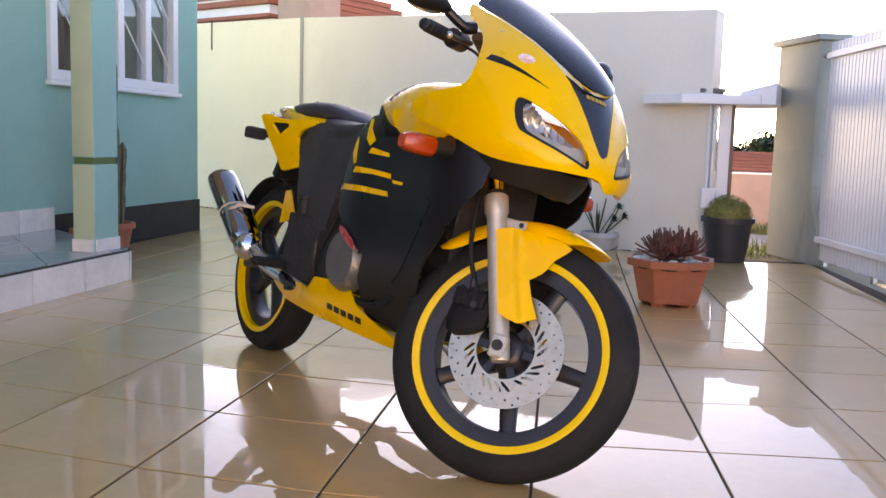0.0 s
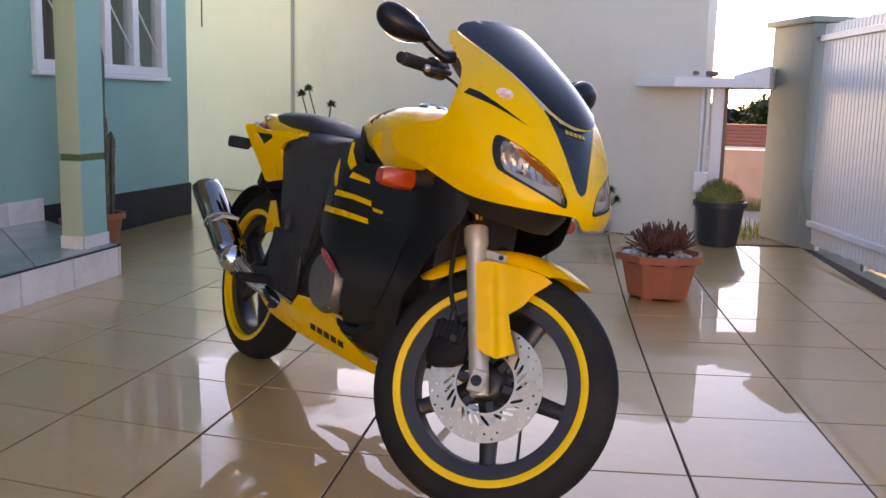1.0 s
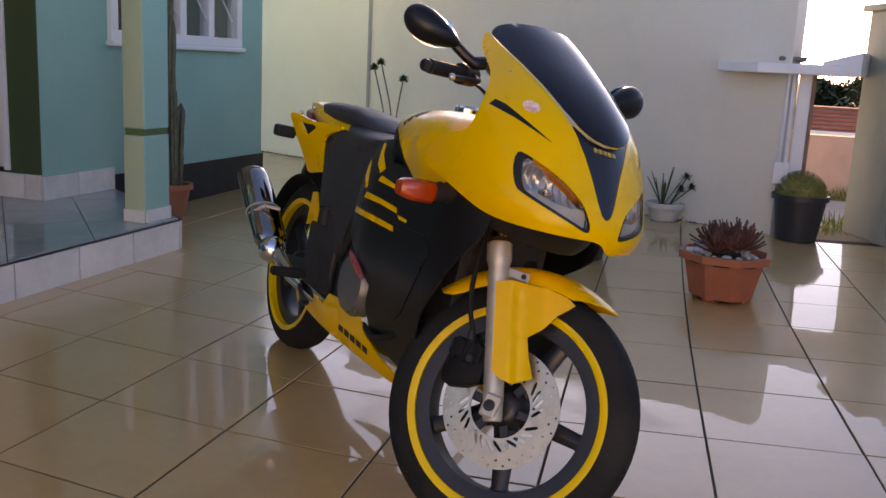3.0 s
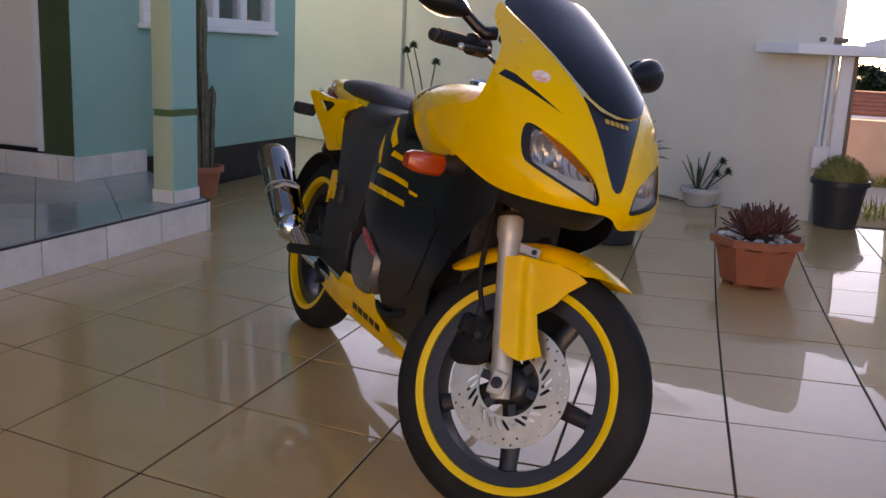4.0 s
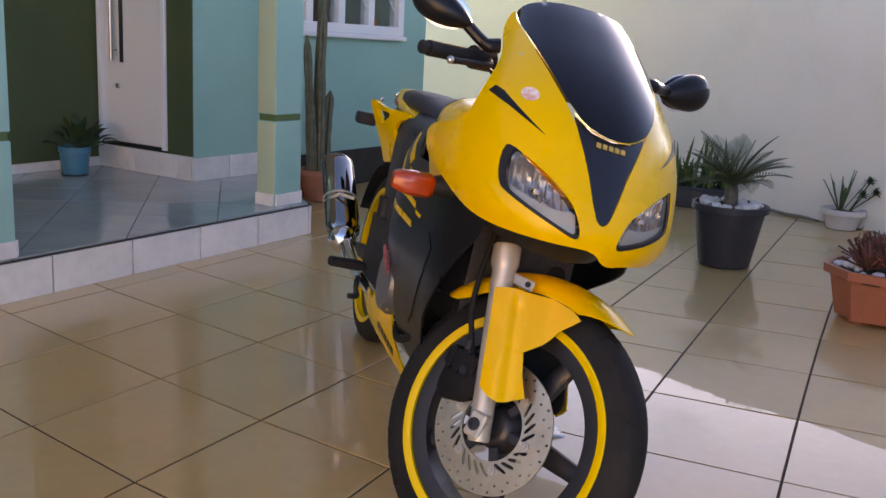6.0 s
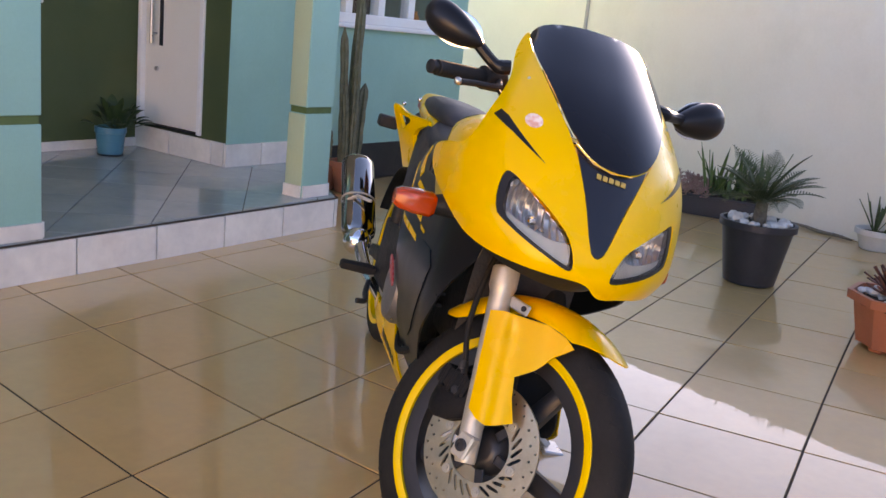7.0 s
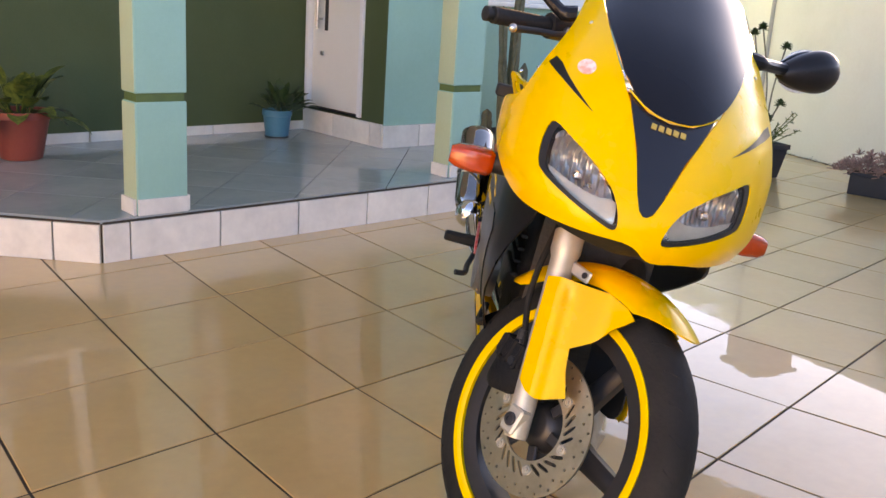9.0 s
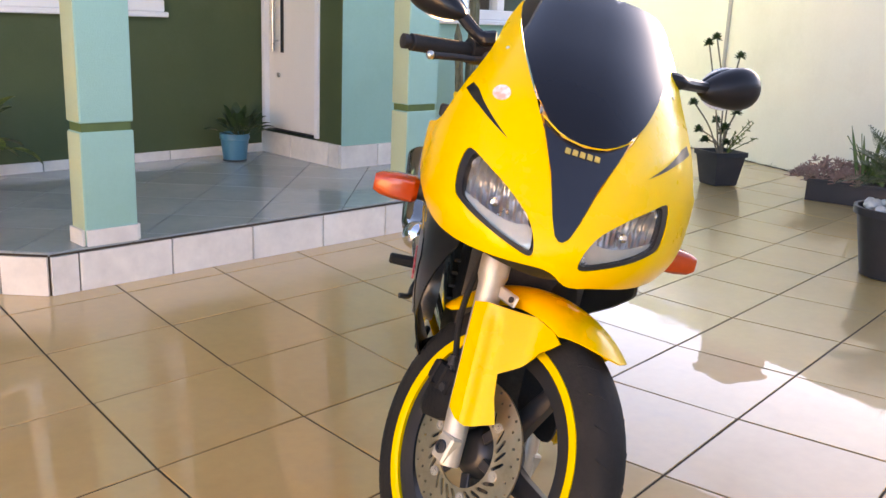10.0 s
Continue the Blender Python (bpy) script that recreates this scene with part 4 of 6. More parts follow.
for s in (-1, 1):
    fr = [(-.46, .735), (-.52, .80), (-.575, .795), (-.63, .70), (-.665, .625), (-.675, .53), (-.60, .485), (-.49, .425), (-.53, .362), (-.53, .275), (-.25, .225), (-.245, .34), (-.20, .43), (-.15, .49), (-.10, .575), (-.06, .64), (-.05, .69), (-.12, .735)]
    if s > 0:                                    # the left panel ends higher, in a slanting edge
        fr = fr[:7] + [(-.55, .43), (-.50, .435), (-.30, .525), (-.12, .615), (-.05, .69), (-.12, .735)]
    fn = lambda x, z, s=s: (x, s * fair_y(x, z), z)
    side = part("side_fairing", patch(fr, fn, 0.004, (), 0.03, (-.4, 0, .5)), M["black"], bike, "black side fairing with yellow stripes", 50)
    for st in ([(-.594, .637), (-.577, .653), (-.48, .649), (-.384, .641), (-.378, .628), (-.48, .636)], [(-.662, .589), (-.648, .605), (-.52, .603), (-.385, .596), (-.378, .583), (-.52, .588)], [(-.574, .784), (-.556, .784), (-.537, .757), (-.490, .724), (-.515, .709), (-.545, .728), (-.556, .752)], [(-.606, .735), (-.594, .722), (-.585, .664), (-.600, .660), (-.618, .690)], [(-.517, .690), (-.500, .705), (-.408, .692), (-.404, .682)], [(-.372, .626), (-.318, .622), (-.320, .615), (-.362, .617)]):
        part("stripe", patch(st, fn, 0.001, (), 0.02, (-.4, 0, .5), 0.001), M["yellow"], side, "yellow stripe")
    if s < 0:
        part("facet", patch(soft([(-.43, .50), (-.36, .605), (-.17, .605), (-.22, .50), (-.33, .37), (-.40, .385)], 1), fn, 0.004, (), 0.025, (-.4, 0, .5), 0.0025), M["black"], side, "raised black facet")
    bl_ = [(-1.20, .268), (-1.06, .290), (-.91, .296), (-.85, .288), (-.812, .328), (-.615, .338), (-.535, .285), (-.29, .222), (-.275, .205), (-.44, .208), (-.79, .216), (-1.03, .228)]
    bfn = lambda x, z, s=s: (x, s * (0.155 - 6.0 * max(0.0, 0.27 - z) ** 2 - 0.25 * max(0.0, -.75 - x) ** 2 - 0.6 * max(0.0, x + .45) ** 2), z)
    belly = part("belly_pan", patch(bl_, bfn, 0.005, (), 0.03, (-.7, 0, .4)), M["yellow"], bike, "yellow belly pan")
    for i in range(5):
        x0 = -.70 + i * .042
        z0 = .252 - i * .0022
        part("lettering", patch([(x0, z0), (x0 + .03, z0 - .002), (x0 + .03, z0 + .014), (x0, z0 + .016)], bfn, 0.001, (), 0.01, (-.7, 0, .4), 0.0012), M["black"], belly, "black lettering bar")
    part("front_indicator", loft([(-.0, 0, 0, .024, .022), (.010, 0, 0, .031, .028), (.05, 0, 0, .031, .028), (.080, 0, 0, .026, .024), (.094, 0, 0, .018, .017)], 20, 4), M["amber"], bike, "amber front indicator", m=Matrix.Translation((-.163 if s < 0 else -.235, .246 * s if s < 0 else .242, .706 if s < 0 else .664)) @ Matrix.Scale(.88, 4) @ Matrix.Rotation(radians(90 * s), 4, "Z") @ Matrix.Rotation(radians(0), 4, "X"))
    part("indicator_stem", tube([(-.163, -.20, .715), (-.163, -.250, .707)] if s < 0 else [(-.235, .18, .685), (-.235, .246, .665)], [0.028, 0.019], 12), M["plastic"], bike)

# engine and frame
eng = bmesh.new()
for bx in ((-.98, -.10, .30, -.45, .10, .52, .03), (-.62, -.11, .28, -.36, .11, .60, .03), (-.80, -.09, .45, -.55, .09, .74, .03), (-.50, -.10, .25, -.25, .10, .40, .03), (-.40, -.12, .40, -.20, .12, .68, .02)):
    boxm(*bx[:6], bx[6], 2, bm=eng)
part("engine", eng, M["engine"], bike, "dark engine block")
part("clutch_cover", lathe([(0.0, 0.0), (.088, 0.0), (.088, .03), (.075, .05), (.03, .056), (.001, .056)], 32, "Y"), M["cover"], bike, "grey round engine cover", m=pose(-.625, -.135, .40, 0, 0, 180))
for k in range(5):
    a = radians(72 * k + 20)
    part("cover_bolt", lathe([(.008, 0), (.008, .008), (.004, .010)], 8, "Y"), M["chrome"], bike, m=pose(-.625 + .078 * math.cos(a), -.165, .40 + .078 * math.sin(a), 0, 0, 180))
part("red_plate", prism(soft([(-.010, -.060), (.010, -.052), (.013, .055), (-.008, .050)], 1), 0, .005, 0.001), M["red"], bike, "red decal strip", m=pose(-.565, -.203, .462, 90, 0, 0) @ Matrix.Rotation(radians(66), 4, "Z"))
part("radiator", boxm(-.37, -.11, .42, -.335, .11, .64, .004), M["engine"], bike)
for s in (-1, 1):
    part("frame_spar", tube(curve_pts([(-.22, .05 * s, .80), (-.45, .12 * s, .70), (-.75, .115 * s, .60), (-.92, .10 * s, .42)], 5), 0.024, 10), M["engine"], bike)
    part("seat_rail", tube([(-.75, .10 * s, .66), (-1.30, .09 * s, .75)], 0.012, 8), M["engine"], bike)
    part("swingarm", loft([(-.90, .085 * s, .36, .018, .03), (-1.15, .085 * s, .335, .018, .026), (-1.48, .088 * s, .298, .016, .022)], 12, 3.5), M["engine"], bike, "dark swingarm")
    part("foot_peg", loft([(0, 0, 0, .018, .012), (.02, 0, 0, .02, .016), (.10, 0, 0, .019, .014), (.105, 0, 0, .014, .010)], 12, 3), M["rubber"], bike, "rubber foot peg", m=pose(-1.03, .155 * s, .335, 0, 0, 90 * s))
    part("peg_bracket", prism([(-1.06, .14 * s), (-.90, .11 * s), (-.90, .125 * s), (-1.06, .155 * s)], .30, .50, 0.004), M["engine"], bike)
part("brake_pedal", tube(curve_pts([(-1.02, -.165, .30), (-.95, -.180, .285), (-.88, -.188, .280), (-.865, -.215, .280)], 4), 0.008, 8), M["engine"], bike, "dark brake pedal")
part("rear_shock", tube([(-.90, 0, .66), (-1.00, 0, .40)], 0.035, 14), M["engine"], bike)
part("hugger", patch([(-1.62, .02), (-1.10, .02), (-1.10, -.02), (-1.62, -.02)], lambda u, v: (-1.44 + .315 * math.cos(radians(20 + 130 * (u + 1.62) / .52)) * -1, v * 3.0, .296 + .315 * math.sin(radians(20 + 130 * (u + 1.62) / .52))), 0.004, (), 0.02, (-1.44, 0, .296)), M["plastic"], bike, "black rear mudguard")
part("hugger_plate", patch([(-1.318, .455), (-1.20, .478), (-1.272, .572), (-1.312, .566)], lambda x, z: (x, -.068, z), 0.004, (), 0.03, (-1.3, 0, .5)), M["yellow"], bike, "yellow mudguard flash")
part("side_stand", tube([(-.62, .12, .26), (-.58, .345, .075)], 0.012, 10), M["steel"], bike, "steel side stand")
part("stand_foot", boxm(-.62, .325, .060, -.54, .385, .075, .004), M["steel"], bike)

# exhaust
e0, e1 = Vector((-1.272, -.186, .372)), Vector((-1.545, -.212, .575))


def oval(bm):
    """Widens a round can across the bike."""
    for v in bm.verts:
        y0 = e0.y + (e1.y - e0.y) * (v.co.x - e0.x) / (e1.x - e0.x)
        v.co.y = y0 + (v.co.y - y0) * 1.28
    return bm


exh = part("muffler", oval(tube([e0 + (e1 - e0) * t for t in (0, .04, .10, .9, .97, 1.0)], [.032, .041, .0445, .0445, .043, .036], 32)), M["muffler"], bike, "polished chrome muffler")
part("end_cap", oval(tube([e1 - (e1 - e0) * .01, e1 + (e1 - e0) * .02], [.036, .026], 24)), M["plastic"], exh)
part("strap", oval(tube([e0 + (e1 - e0) * .44, e0 + (e1 - e0) * .46], .0465, 32)), M["slider"], exh, "pale alloy strap")
part("strap_arm", tube([e0 + (e1 - e0) * .45 + Vector((.02, -.052, -.01)), Vector((-1.335, -.215, .492)), Vector((-1.31, -.17, .490))], 0.006, 10), M["slider"], exh, "pale alloy muffler bracket")
part("joint_clamp", ball(*(e0 + Vector((.012, -.004, -.010))), .046, .046, .046, 18), M["chrome"], exh, "chrome joint bulb")
part("exhaust_pipe", tube(curve_pts([e0, (-1.12, -.165, .315), (-.98, -.13, .285), (-.70, -.09, .245), (-.42, -.05, .25), (-.28, -.03, .38)], 6), 0.023, 12), M["chrome"], bike, "chrome exhaust pipe")


# wheels
def wheel(name, parent_m, R, width, disc_side, disc_r, lbl):
    k = R / 0.29
    bm = lathe([(.180 * k, -.030), (.205 * k, -.034), (.222 * k, -.034), (.222 * k, -.026), (.190 * k, -.012), (.190 * k, .012), (.222 * k, .026), (.222 * k, .034), (.205 * k, .034), (.180 * k, .030), (.176 * k, .0)], 64, "Y")
    bmesh.ops.delete(bm, geom=[f for f in bm.faces if len(f.verts) > 4], context="FACES")
    bmesh.ops.bridge_loops(bm, edges=[e for e in bm.edges if e.is_boundary])
    w = part(name, bm, M["rim"], bike, lbl, m=parent_m)
    n = 9
    prof = [(.212 * k, -.030)] + [((.222 + .068 * (math.sin(math.pi * i / (n - 1)) ** 0.62)) * k, -width / 2 * math.cos(math.pi * i / (n - 1)) * (1.0 + 0.12 * math.sin(math.pi * i / (n - 1)))) for i in range(n)] + [(.212 * k, .030)]
    ty = lathe(prof, 72, "Y")
    bmesh.ops.delete(ty, geom=[f for f in ty.faces if len(f.verts) > 4], context="FACES")
    part("tyre", ty, M["rubber"], w, "worn black tyre", 30)
    gr = bmesh.new()
    for i in range(24):
        for sd in (-1, 1):
            a = 2 * math.pi * (i + (0.5 if sd > 0 else 0)) / 30
            pts = []
            for t in (0.25, 0.5, 0.78):
                ph = math.pi * (0.5 + sd * 0.42 * t)
                rr = (.222 + .068 * (math.sin(ph) ** 0.62)) * k - 0.0019
                yy = -width / 2 * math.cos(ph) * (1.0 + 0.12 * math.sin(ph))
                aa = a + 0.16 * t
                pts.append((rr * math.cos(aa), yy, rr * math.sin(aa)))
            join(gr, tube(pts, 0.0022, 5))
    tagged(part("tread_pattern", gr, M["rubber"], w, "dark grooved tread pattern"), kind="stuff")
    for sd in (-1, 1):
        tp = lathe([(.212 * k, .0330 * sd), (.2290 * k, (width / 2 - .006) * sd), (.2290 * k, (width / 2 + .0022) * sd), (.2225 * k, (width / 2 + .0024) * sd), (.212 * k, (width / 2 - .0010) * sd)], 72, "Y")
        bmesh.ops.delete(tp, geom=[f for f in tp.faces if len(f.verts) > 4], context="FACES")
        bmesh.ops.bridge_loops(tp, edges=[e for e in tp.edges if e.is_boundary])
        part("rim_tape", tp, M["tape"], w, "yellow rim stripe")
    for i in range(5):
        sp = loft([(.03, 0, 0, .022, .030), (.10, 0, 0, .017, .021), (.17, 0, 0, .016, .018), (.195 * k, 0, 0, .018, .027)], 12, 3.5)
        part("spoke", sp, M["rim"], w, m=Matrix.Rotation(radians(72 * i + 74), 4, "Y"))
    part("hub", lathe([(.022, -.062), (.03, -.060), (.045, -.045), (.05, -.02), (.05, .02), (.045, .045), (.03, .06), (.022, .062)], 32, "Y"), M["rim"], w)
    if disc_r:
        ring = [(disc_r * math.cos(2 * math.pi * i / 72), disc_r * math.sin(2 * math.pi * i / 72)) for i in range(72)]
        k_d = disc_r / .130
        holes = [[(.066 * k_d * math.cos(2 * math.pi * i / 48), .066 * k_d * math.sin(2 * math.pi * i / 48)) for i in range(48)]]
        for i in range(30):
            a = 2 * math.pi * i / 30
            pa = Vector((.0735 * math.cos(a - .09), .0735 * math.sin(a - .09))) * k_d
            pb = Vector((.0915 * math.cos(a + .10), .0915 * math.sin(a + .10))) * k_d
            d = (pb - pa).normalized() * .0030
            q = Vector((-d.y, d.x))
            if i % 5:
                holes.append([tuple(v) for v in (pa - d + q * .6, pa - d - q * .6, pa + d - q * 1.15, pb - d - q * 1.15, pb + d - q * .6, pb + d + q * .6, pb - d + q * 1.15, pa + d + q * 1.15)])
        for i in range(48):
            a = 2 * math.pi * (i + .5) / 48
            r0 = disc_r - (.007 if i % 2 else .019)
            holes.append([(r0 * math.cos(a) + .0030 * math.cos(j * math.pi / 3), r0 * math.sin(a) + .0030 * math.sin(j * math.pi / 3)) for j in range(6)])
        part("brake_disc", patch(ring, lambda u, v: (u, disc_side * .066, v), 0.004, holes, 0.012, (0, 0, 0), .002), M["disc"], w, "drilled steel brake disc", 25)
        for i in range(6):
            a = 2 * math.pi * i / 6
            part("disc_bolt", lathe([(.0095, 0), (.0095, .003), (.0065, .003), (.0065, .0015), (.004, .0015), (.004, .004), (.001, .004)], 16, "Y"), M["slider"], w, "flat disc rivet", m=pose(.0825 * k_d * math.cos(a), disc_side * .068, .0825 * k_d * math.sin(a), 0, 0, 180 if disc_side < 0 else 0))
            part("disc_lug", boxm(.040, -.006, -.010, .074 * k_d, .002, .010, .002), M["rim"], w, m=pose(0, disc_side * .058, 0, 0, -60 * i, 0))
    return w


STEER, RAKE = 38.0, 25.0
up_ax = Vector((-math.sin(radians(RAKE)), 0, math.cos(radians(RAKE))))
WC = Vector((-0.035, -0.010, 0.270))
MF = Matrix.Translation(WC) @ Matrix.Rotation(radians(STEER), 4, up_ax)
wheel("front_wheel", MF, 0.29, 0.084, -1, 0.133, "black five-spoke front wheel with yellow rim stripe")
wheel("rear_wheel", pose(-1.44, 0.015, 0.292), 0.297, 0.11, 1, 0.10, "black five-spoke rear wheel with yellow rim stripe")

# front fork and fender, in the frame of the front wheel
fk_ax = Vector((-math.sin(radians(21)), 0, math.cos(radians(21))))
for s in (-1, 1):
    foot = Vector((-.006, .100 * s, 0.0))
    part("fork_slider", tube([foot + fk_ax * a for a in (-.0365, -.036, -.030, .02, .30, .308, .315, .352, .356)], [.010, .0195, .0215, .0225, .0235, .0260, .0285, .0285, .024], 22), M["slider"], bike, "worn alloy fork slider", m=MF)
    part("fork_seal", tube([foot + fk_ax * a for a in (.354, .360, .366)], [.025, .025, .021], 18), M["rubber"], bike, m=MF)
    part("fork_tube", tube([foot + fk_ax * .36, foot + fk_ax * .66], .019, 16), M["chrome"], bike, "chrome fork tube", m=MF)
    if s > 0:
        part("dust_boot", tube([foot + fk_ax * a for a in (.286, .292, .316, .322, .352, .358, .372)], [.026, .028, .031, .033, .033, .030, .022], 20), M["rubber"], bike, "black rubber fork boot", m=MF)
    part("axle_clamp", boxm(-.022, min(.098 * s, .1255 * s), -.030, .014, max(.098 * s, .1255 * s), .022, .004), M["slider"], bike, "alloy axle clamp", m=MF)
    part("axle_nut", lathe([(.001, .002), (.006, .002), (.006, .0045), (.0105, .0045), (.0125, .003), (.0125, 0), (.001, 0)], 20, "Y"), M["engine"], bike, "dark round axle end", m=MF @ pose(-.004, .1255 * s, -.004, 0, 0, 180 if s < 0 else 0))
def arc(u, v):
    """Round the tyre by the angle u / .3, across by the arc v."""
    p, a = v / .075, u / .3
    r = .322 - .045 * (1 - math.cos(p)) - .012 * max(0.0, 1.3 - a)
    return (r * math.cos(a), .072 * math.sin(p), r * math.sin(a))
half = ((1.08, .004), (1.11, .034), (1.18, .062), (1.27, .092), (1.34, .116), (1.7, .122), (2.05, .130), (2.30, .130), (2.40, .118), (2.465, .09), (2.48, .05))
fo = [(a * .3, -b) for a, b in half] + [(a * .3, b) for a, b in half[::-1]]
fender = part("front_fender", patch(fo, arc, 0.003, (), 0.014, (0, 0, 0)), M["yellow"], bike, "yellow front mudguard", 50, m=MF)
for s in (-1, 1):
    g = [(-.094, .246), (-.066, .258), (-.034, .266), (.0, .276), (.050, .2725), (.0735, .262), (.062, .247), (.043, .226), (.027, .188), (.0105, .159), (.028, .121), (.0515, .082), (.038, .068), (.022, .055), (-.002, .056), (-.026, .065)]

    def gfn(x, z, s=s):
        d = (x + .027 + .384 * (z - .07)) * .93          # distance from the rear edge, which follows the slider
        e = d - .040
        y = .134 - 1.15 * 0.5 * (e + math.sqrt(e * e + 0.0022 ** 2))
        k = y - (.071 - .03 * max(0.0, z - .262))
        crease = .011 * math.exp(-((d - .047) / .0085) ** 2) * max(0.0, min(1.0, (.262 - z) / .03))
        return (x, s * (y - crease + 0.5 * (math.sqrt(k * k + .010 ** 2) - k)), z)
    part("fender_guard", patch(g, gfn, 0.003, (), 0.005, (0, 0, .2)), M["yellow"], fender, "yellow fork guard of the mudguard", 50)
    part("guard_bracket", boxm(-.105, min(.090 * s, .0965 * s), .267, -.040, max(.090 * s, .0965 * s), .290, .003), M["slider"], bike, "pale flat bracket", m=MF)
# black plate put in for the shade inside the left fork guard
part("guard_liner", patch(soft([(-.128, .250), (-.10, .266), (.03, .268), (.060, .235), (.030, .19), (.020, .15), (.050, .10), (.050, .070), (.03, .060), (-.02, .068), (-.058, .075), (-.085, .15)], 1), lambda x, z: (x, .072, z), 0.004, (), 0.03, (0, 0, .2)), M["plastic"], fender, "black plate for the shaded inner side of the fork guard")
part("caliper", loft([(-.156, -.064, .040, .012, .022), (-.146, -.066, .042, .020, .040), (-.125, -.068, .046, .026, .050), (-.085, -.070, .058, .027, .050), (-.058, -.072, .066, .020, .038)], 20, 5), M["caliper"], bike, "black brake caliper", m=MF)
part("caliper_bridge", boxm(-.150, -.100, .064, -.072, -.050, .104, .008, 2), M["caliper"], bike, "ribbed caliper bridge", m=MF)
for k in range(3):
    part("caliper_rib", boxm(-.140 + .024 * k, -.104, .058, -.130 + .024 * k, -.046, .108, .003), M["caliper"], bike, m=MF)
part("hose_union", join(tube([(-.112, -.088, .098), (-.118, -.090, .128)], .0085, 10), ball(-.112, -.088, .102, .012, .012, .012, 10)), M["engine"], bike, "hose union of the caliper", m=MF)
part("bleed_nipple", tube([(-.062, -.092, .092), (-.056, -.104, .106)], .004, 8), M["slider"], bike, "pale bleed nipple", m=MF)
part("caliper_bolt", lathe([(.001, 0), (.009, 0), (.009, .008), (.001, .008)], 6, "Y"), M["engine"], bike, m=MF @ pose(-.095, -.0965, .070, 0, 0, 180))
part("brake_hose", tube(curve_pts([(-.10, -.085, .10), (-.145, -.092, .18), (-.165, -.095, .26), (-.185, -.085, .38), (-.24, -.05, .58)], 6), .006, 8), M["rubber"], bike, "black brake hose", m=MF)
part("lower_yoke", boxm(-.24, -.125, .55, -.17, .125, .585, .01, 2), M["engine"], bike, m=Matrix.Translation(WC) @ Matrix.Rotation(radians(STEER), 4, up_ax))
part("upper_yoke", boxm(-.33, -.125, .70, -.25, .125, .725, .01, 2), M["engine"], bike, m=Matrix.Translation(WC) @ Matrix.Rotation(radians(STEER), 4, up_ax))

# bars
for s, a, b in ((-1, Vector((-.158, -.325, .966)), Vector((-.245, -.165, .975))), (1, Vector((-.635, .277, .95)), Vector((-.51, .12, .96)))):
    d = (a - b).normalized()
    gp = [a - d * .012] + [a - d * (.014 + .004 * i) for i in range(int(((b - a).length - .072) / .004))] + [b + d * .055, b + d * .05]
    part("grip", tube(gp, [.0145] + [.0150 + .0010 * (i % 2) for i in range(len(gp) - 2)] + [.0145], 16), M["rubber"], bike, "ribbed rubber grip")
    part("bar_end", tube([a + d * .008, a + d * .006, a - d * .002, a - d * .003, a - d * .009, a - d * .010, a - d * .014], [.009, .0135, .0135, .0105, .0105, .0155, .0155], 16), M["plastic"], bike, "flanged bar end")
    part("switch_gear", tube([b + d * .05, b + d * .0], .024, 14), M["plastic"], bike)
    fwd = Vector((-d.y, d.x, 0)) * (1 if s < 0 else -1)
    part("lever", tube(curve_pts([b + d * .02 + fwd * .02, b + d * .05 + fwd * .05 - Vector((0, 0, .01)), b + d * .10 + fwd * .045 - Vector((0, 0, .012)), b + d * .15 + fwd * .05 - Vector((0, 0, .014))], 5), [.0065] * 15 + [.0075], 10), M["alloy"] if s > 0 else M["plastic"], bike, "brake lever")
    part("lever_ball", ball(*(b + d * .155 + fwd * .05 - Vector((0, 0, .014))), .008, .008, .008, 14), M["alloy"], bike, "bright ball end of the lever")

part("rear_brake_reservoir", lathe([(.001, 0), (.022, 0), (.022, .045), (.024, .047), (.024, .055), (.001, .055)], 16), M["plastic"], bike, m=pose(-1.0, -.135, .50))
part("rear_fender", patch(soft([(-1.46, -.07), (-1.46, .07), (-1.28, .085), (-1.28, -.085)], 1), lambda x, y: (x, y, .60 + .9 * (x + 1.46) * .8), 0.005, (), 0.03, (-1.3, 0, .5)), M["plastic"], bike, "black rear mudguard flap")
for s in (-1, 1):
    part("fork_bolt", lathe([(.001, 0), (.006, 0), (.006, .002), (.001, .0015)], 12, "Y"), M["plinth"], bike, m=MF @ pose(-.052, .0965 * s, .279, 0, 0, 180 if s < 0 else 0))
for k in range(4):
    part("cooling_fin", boxm(-.52, -.135, .455 + k * .028, -.34, .135, .463 + k * .028, .002), M["engine"], bike)
part("oil_hose", tube(curve_pts([(-.26, -.10, .42), (-.32, -.15, .36), (-.45, -.16, .30), (-.58, -.14, .30)], 5), .009, 8), M["rubber"], bike)
part("throttle_cable", tube(curve_pts([(-.22, -.18, .965), (-.16, -.16, .93), (-.20, -.10, .86), (-.30, -.05, .80)], 6), .004, 6), M["rubber"], bike)
part("chain_guard", boxm(-1.42, .10, .375, -.95, .112, .43, .006), M["plastic"], bike)
part("sprocket", lathe([(.03, -.003), (.085, -.003), (.085, .003), (.03, .003)], 32, "Y"), M["steel"], bike, m=pose(-1.44, .10, .292))

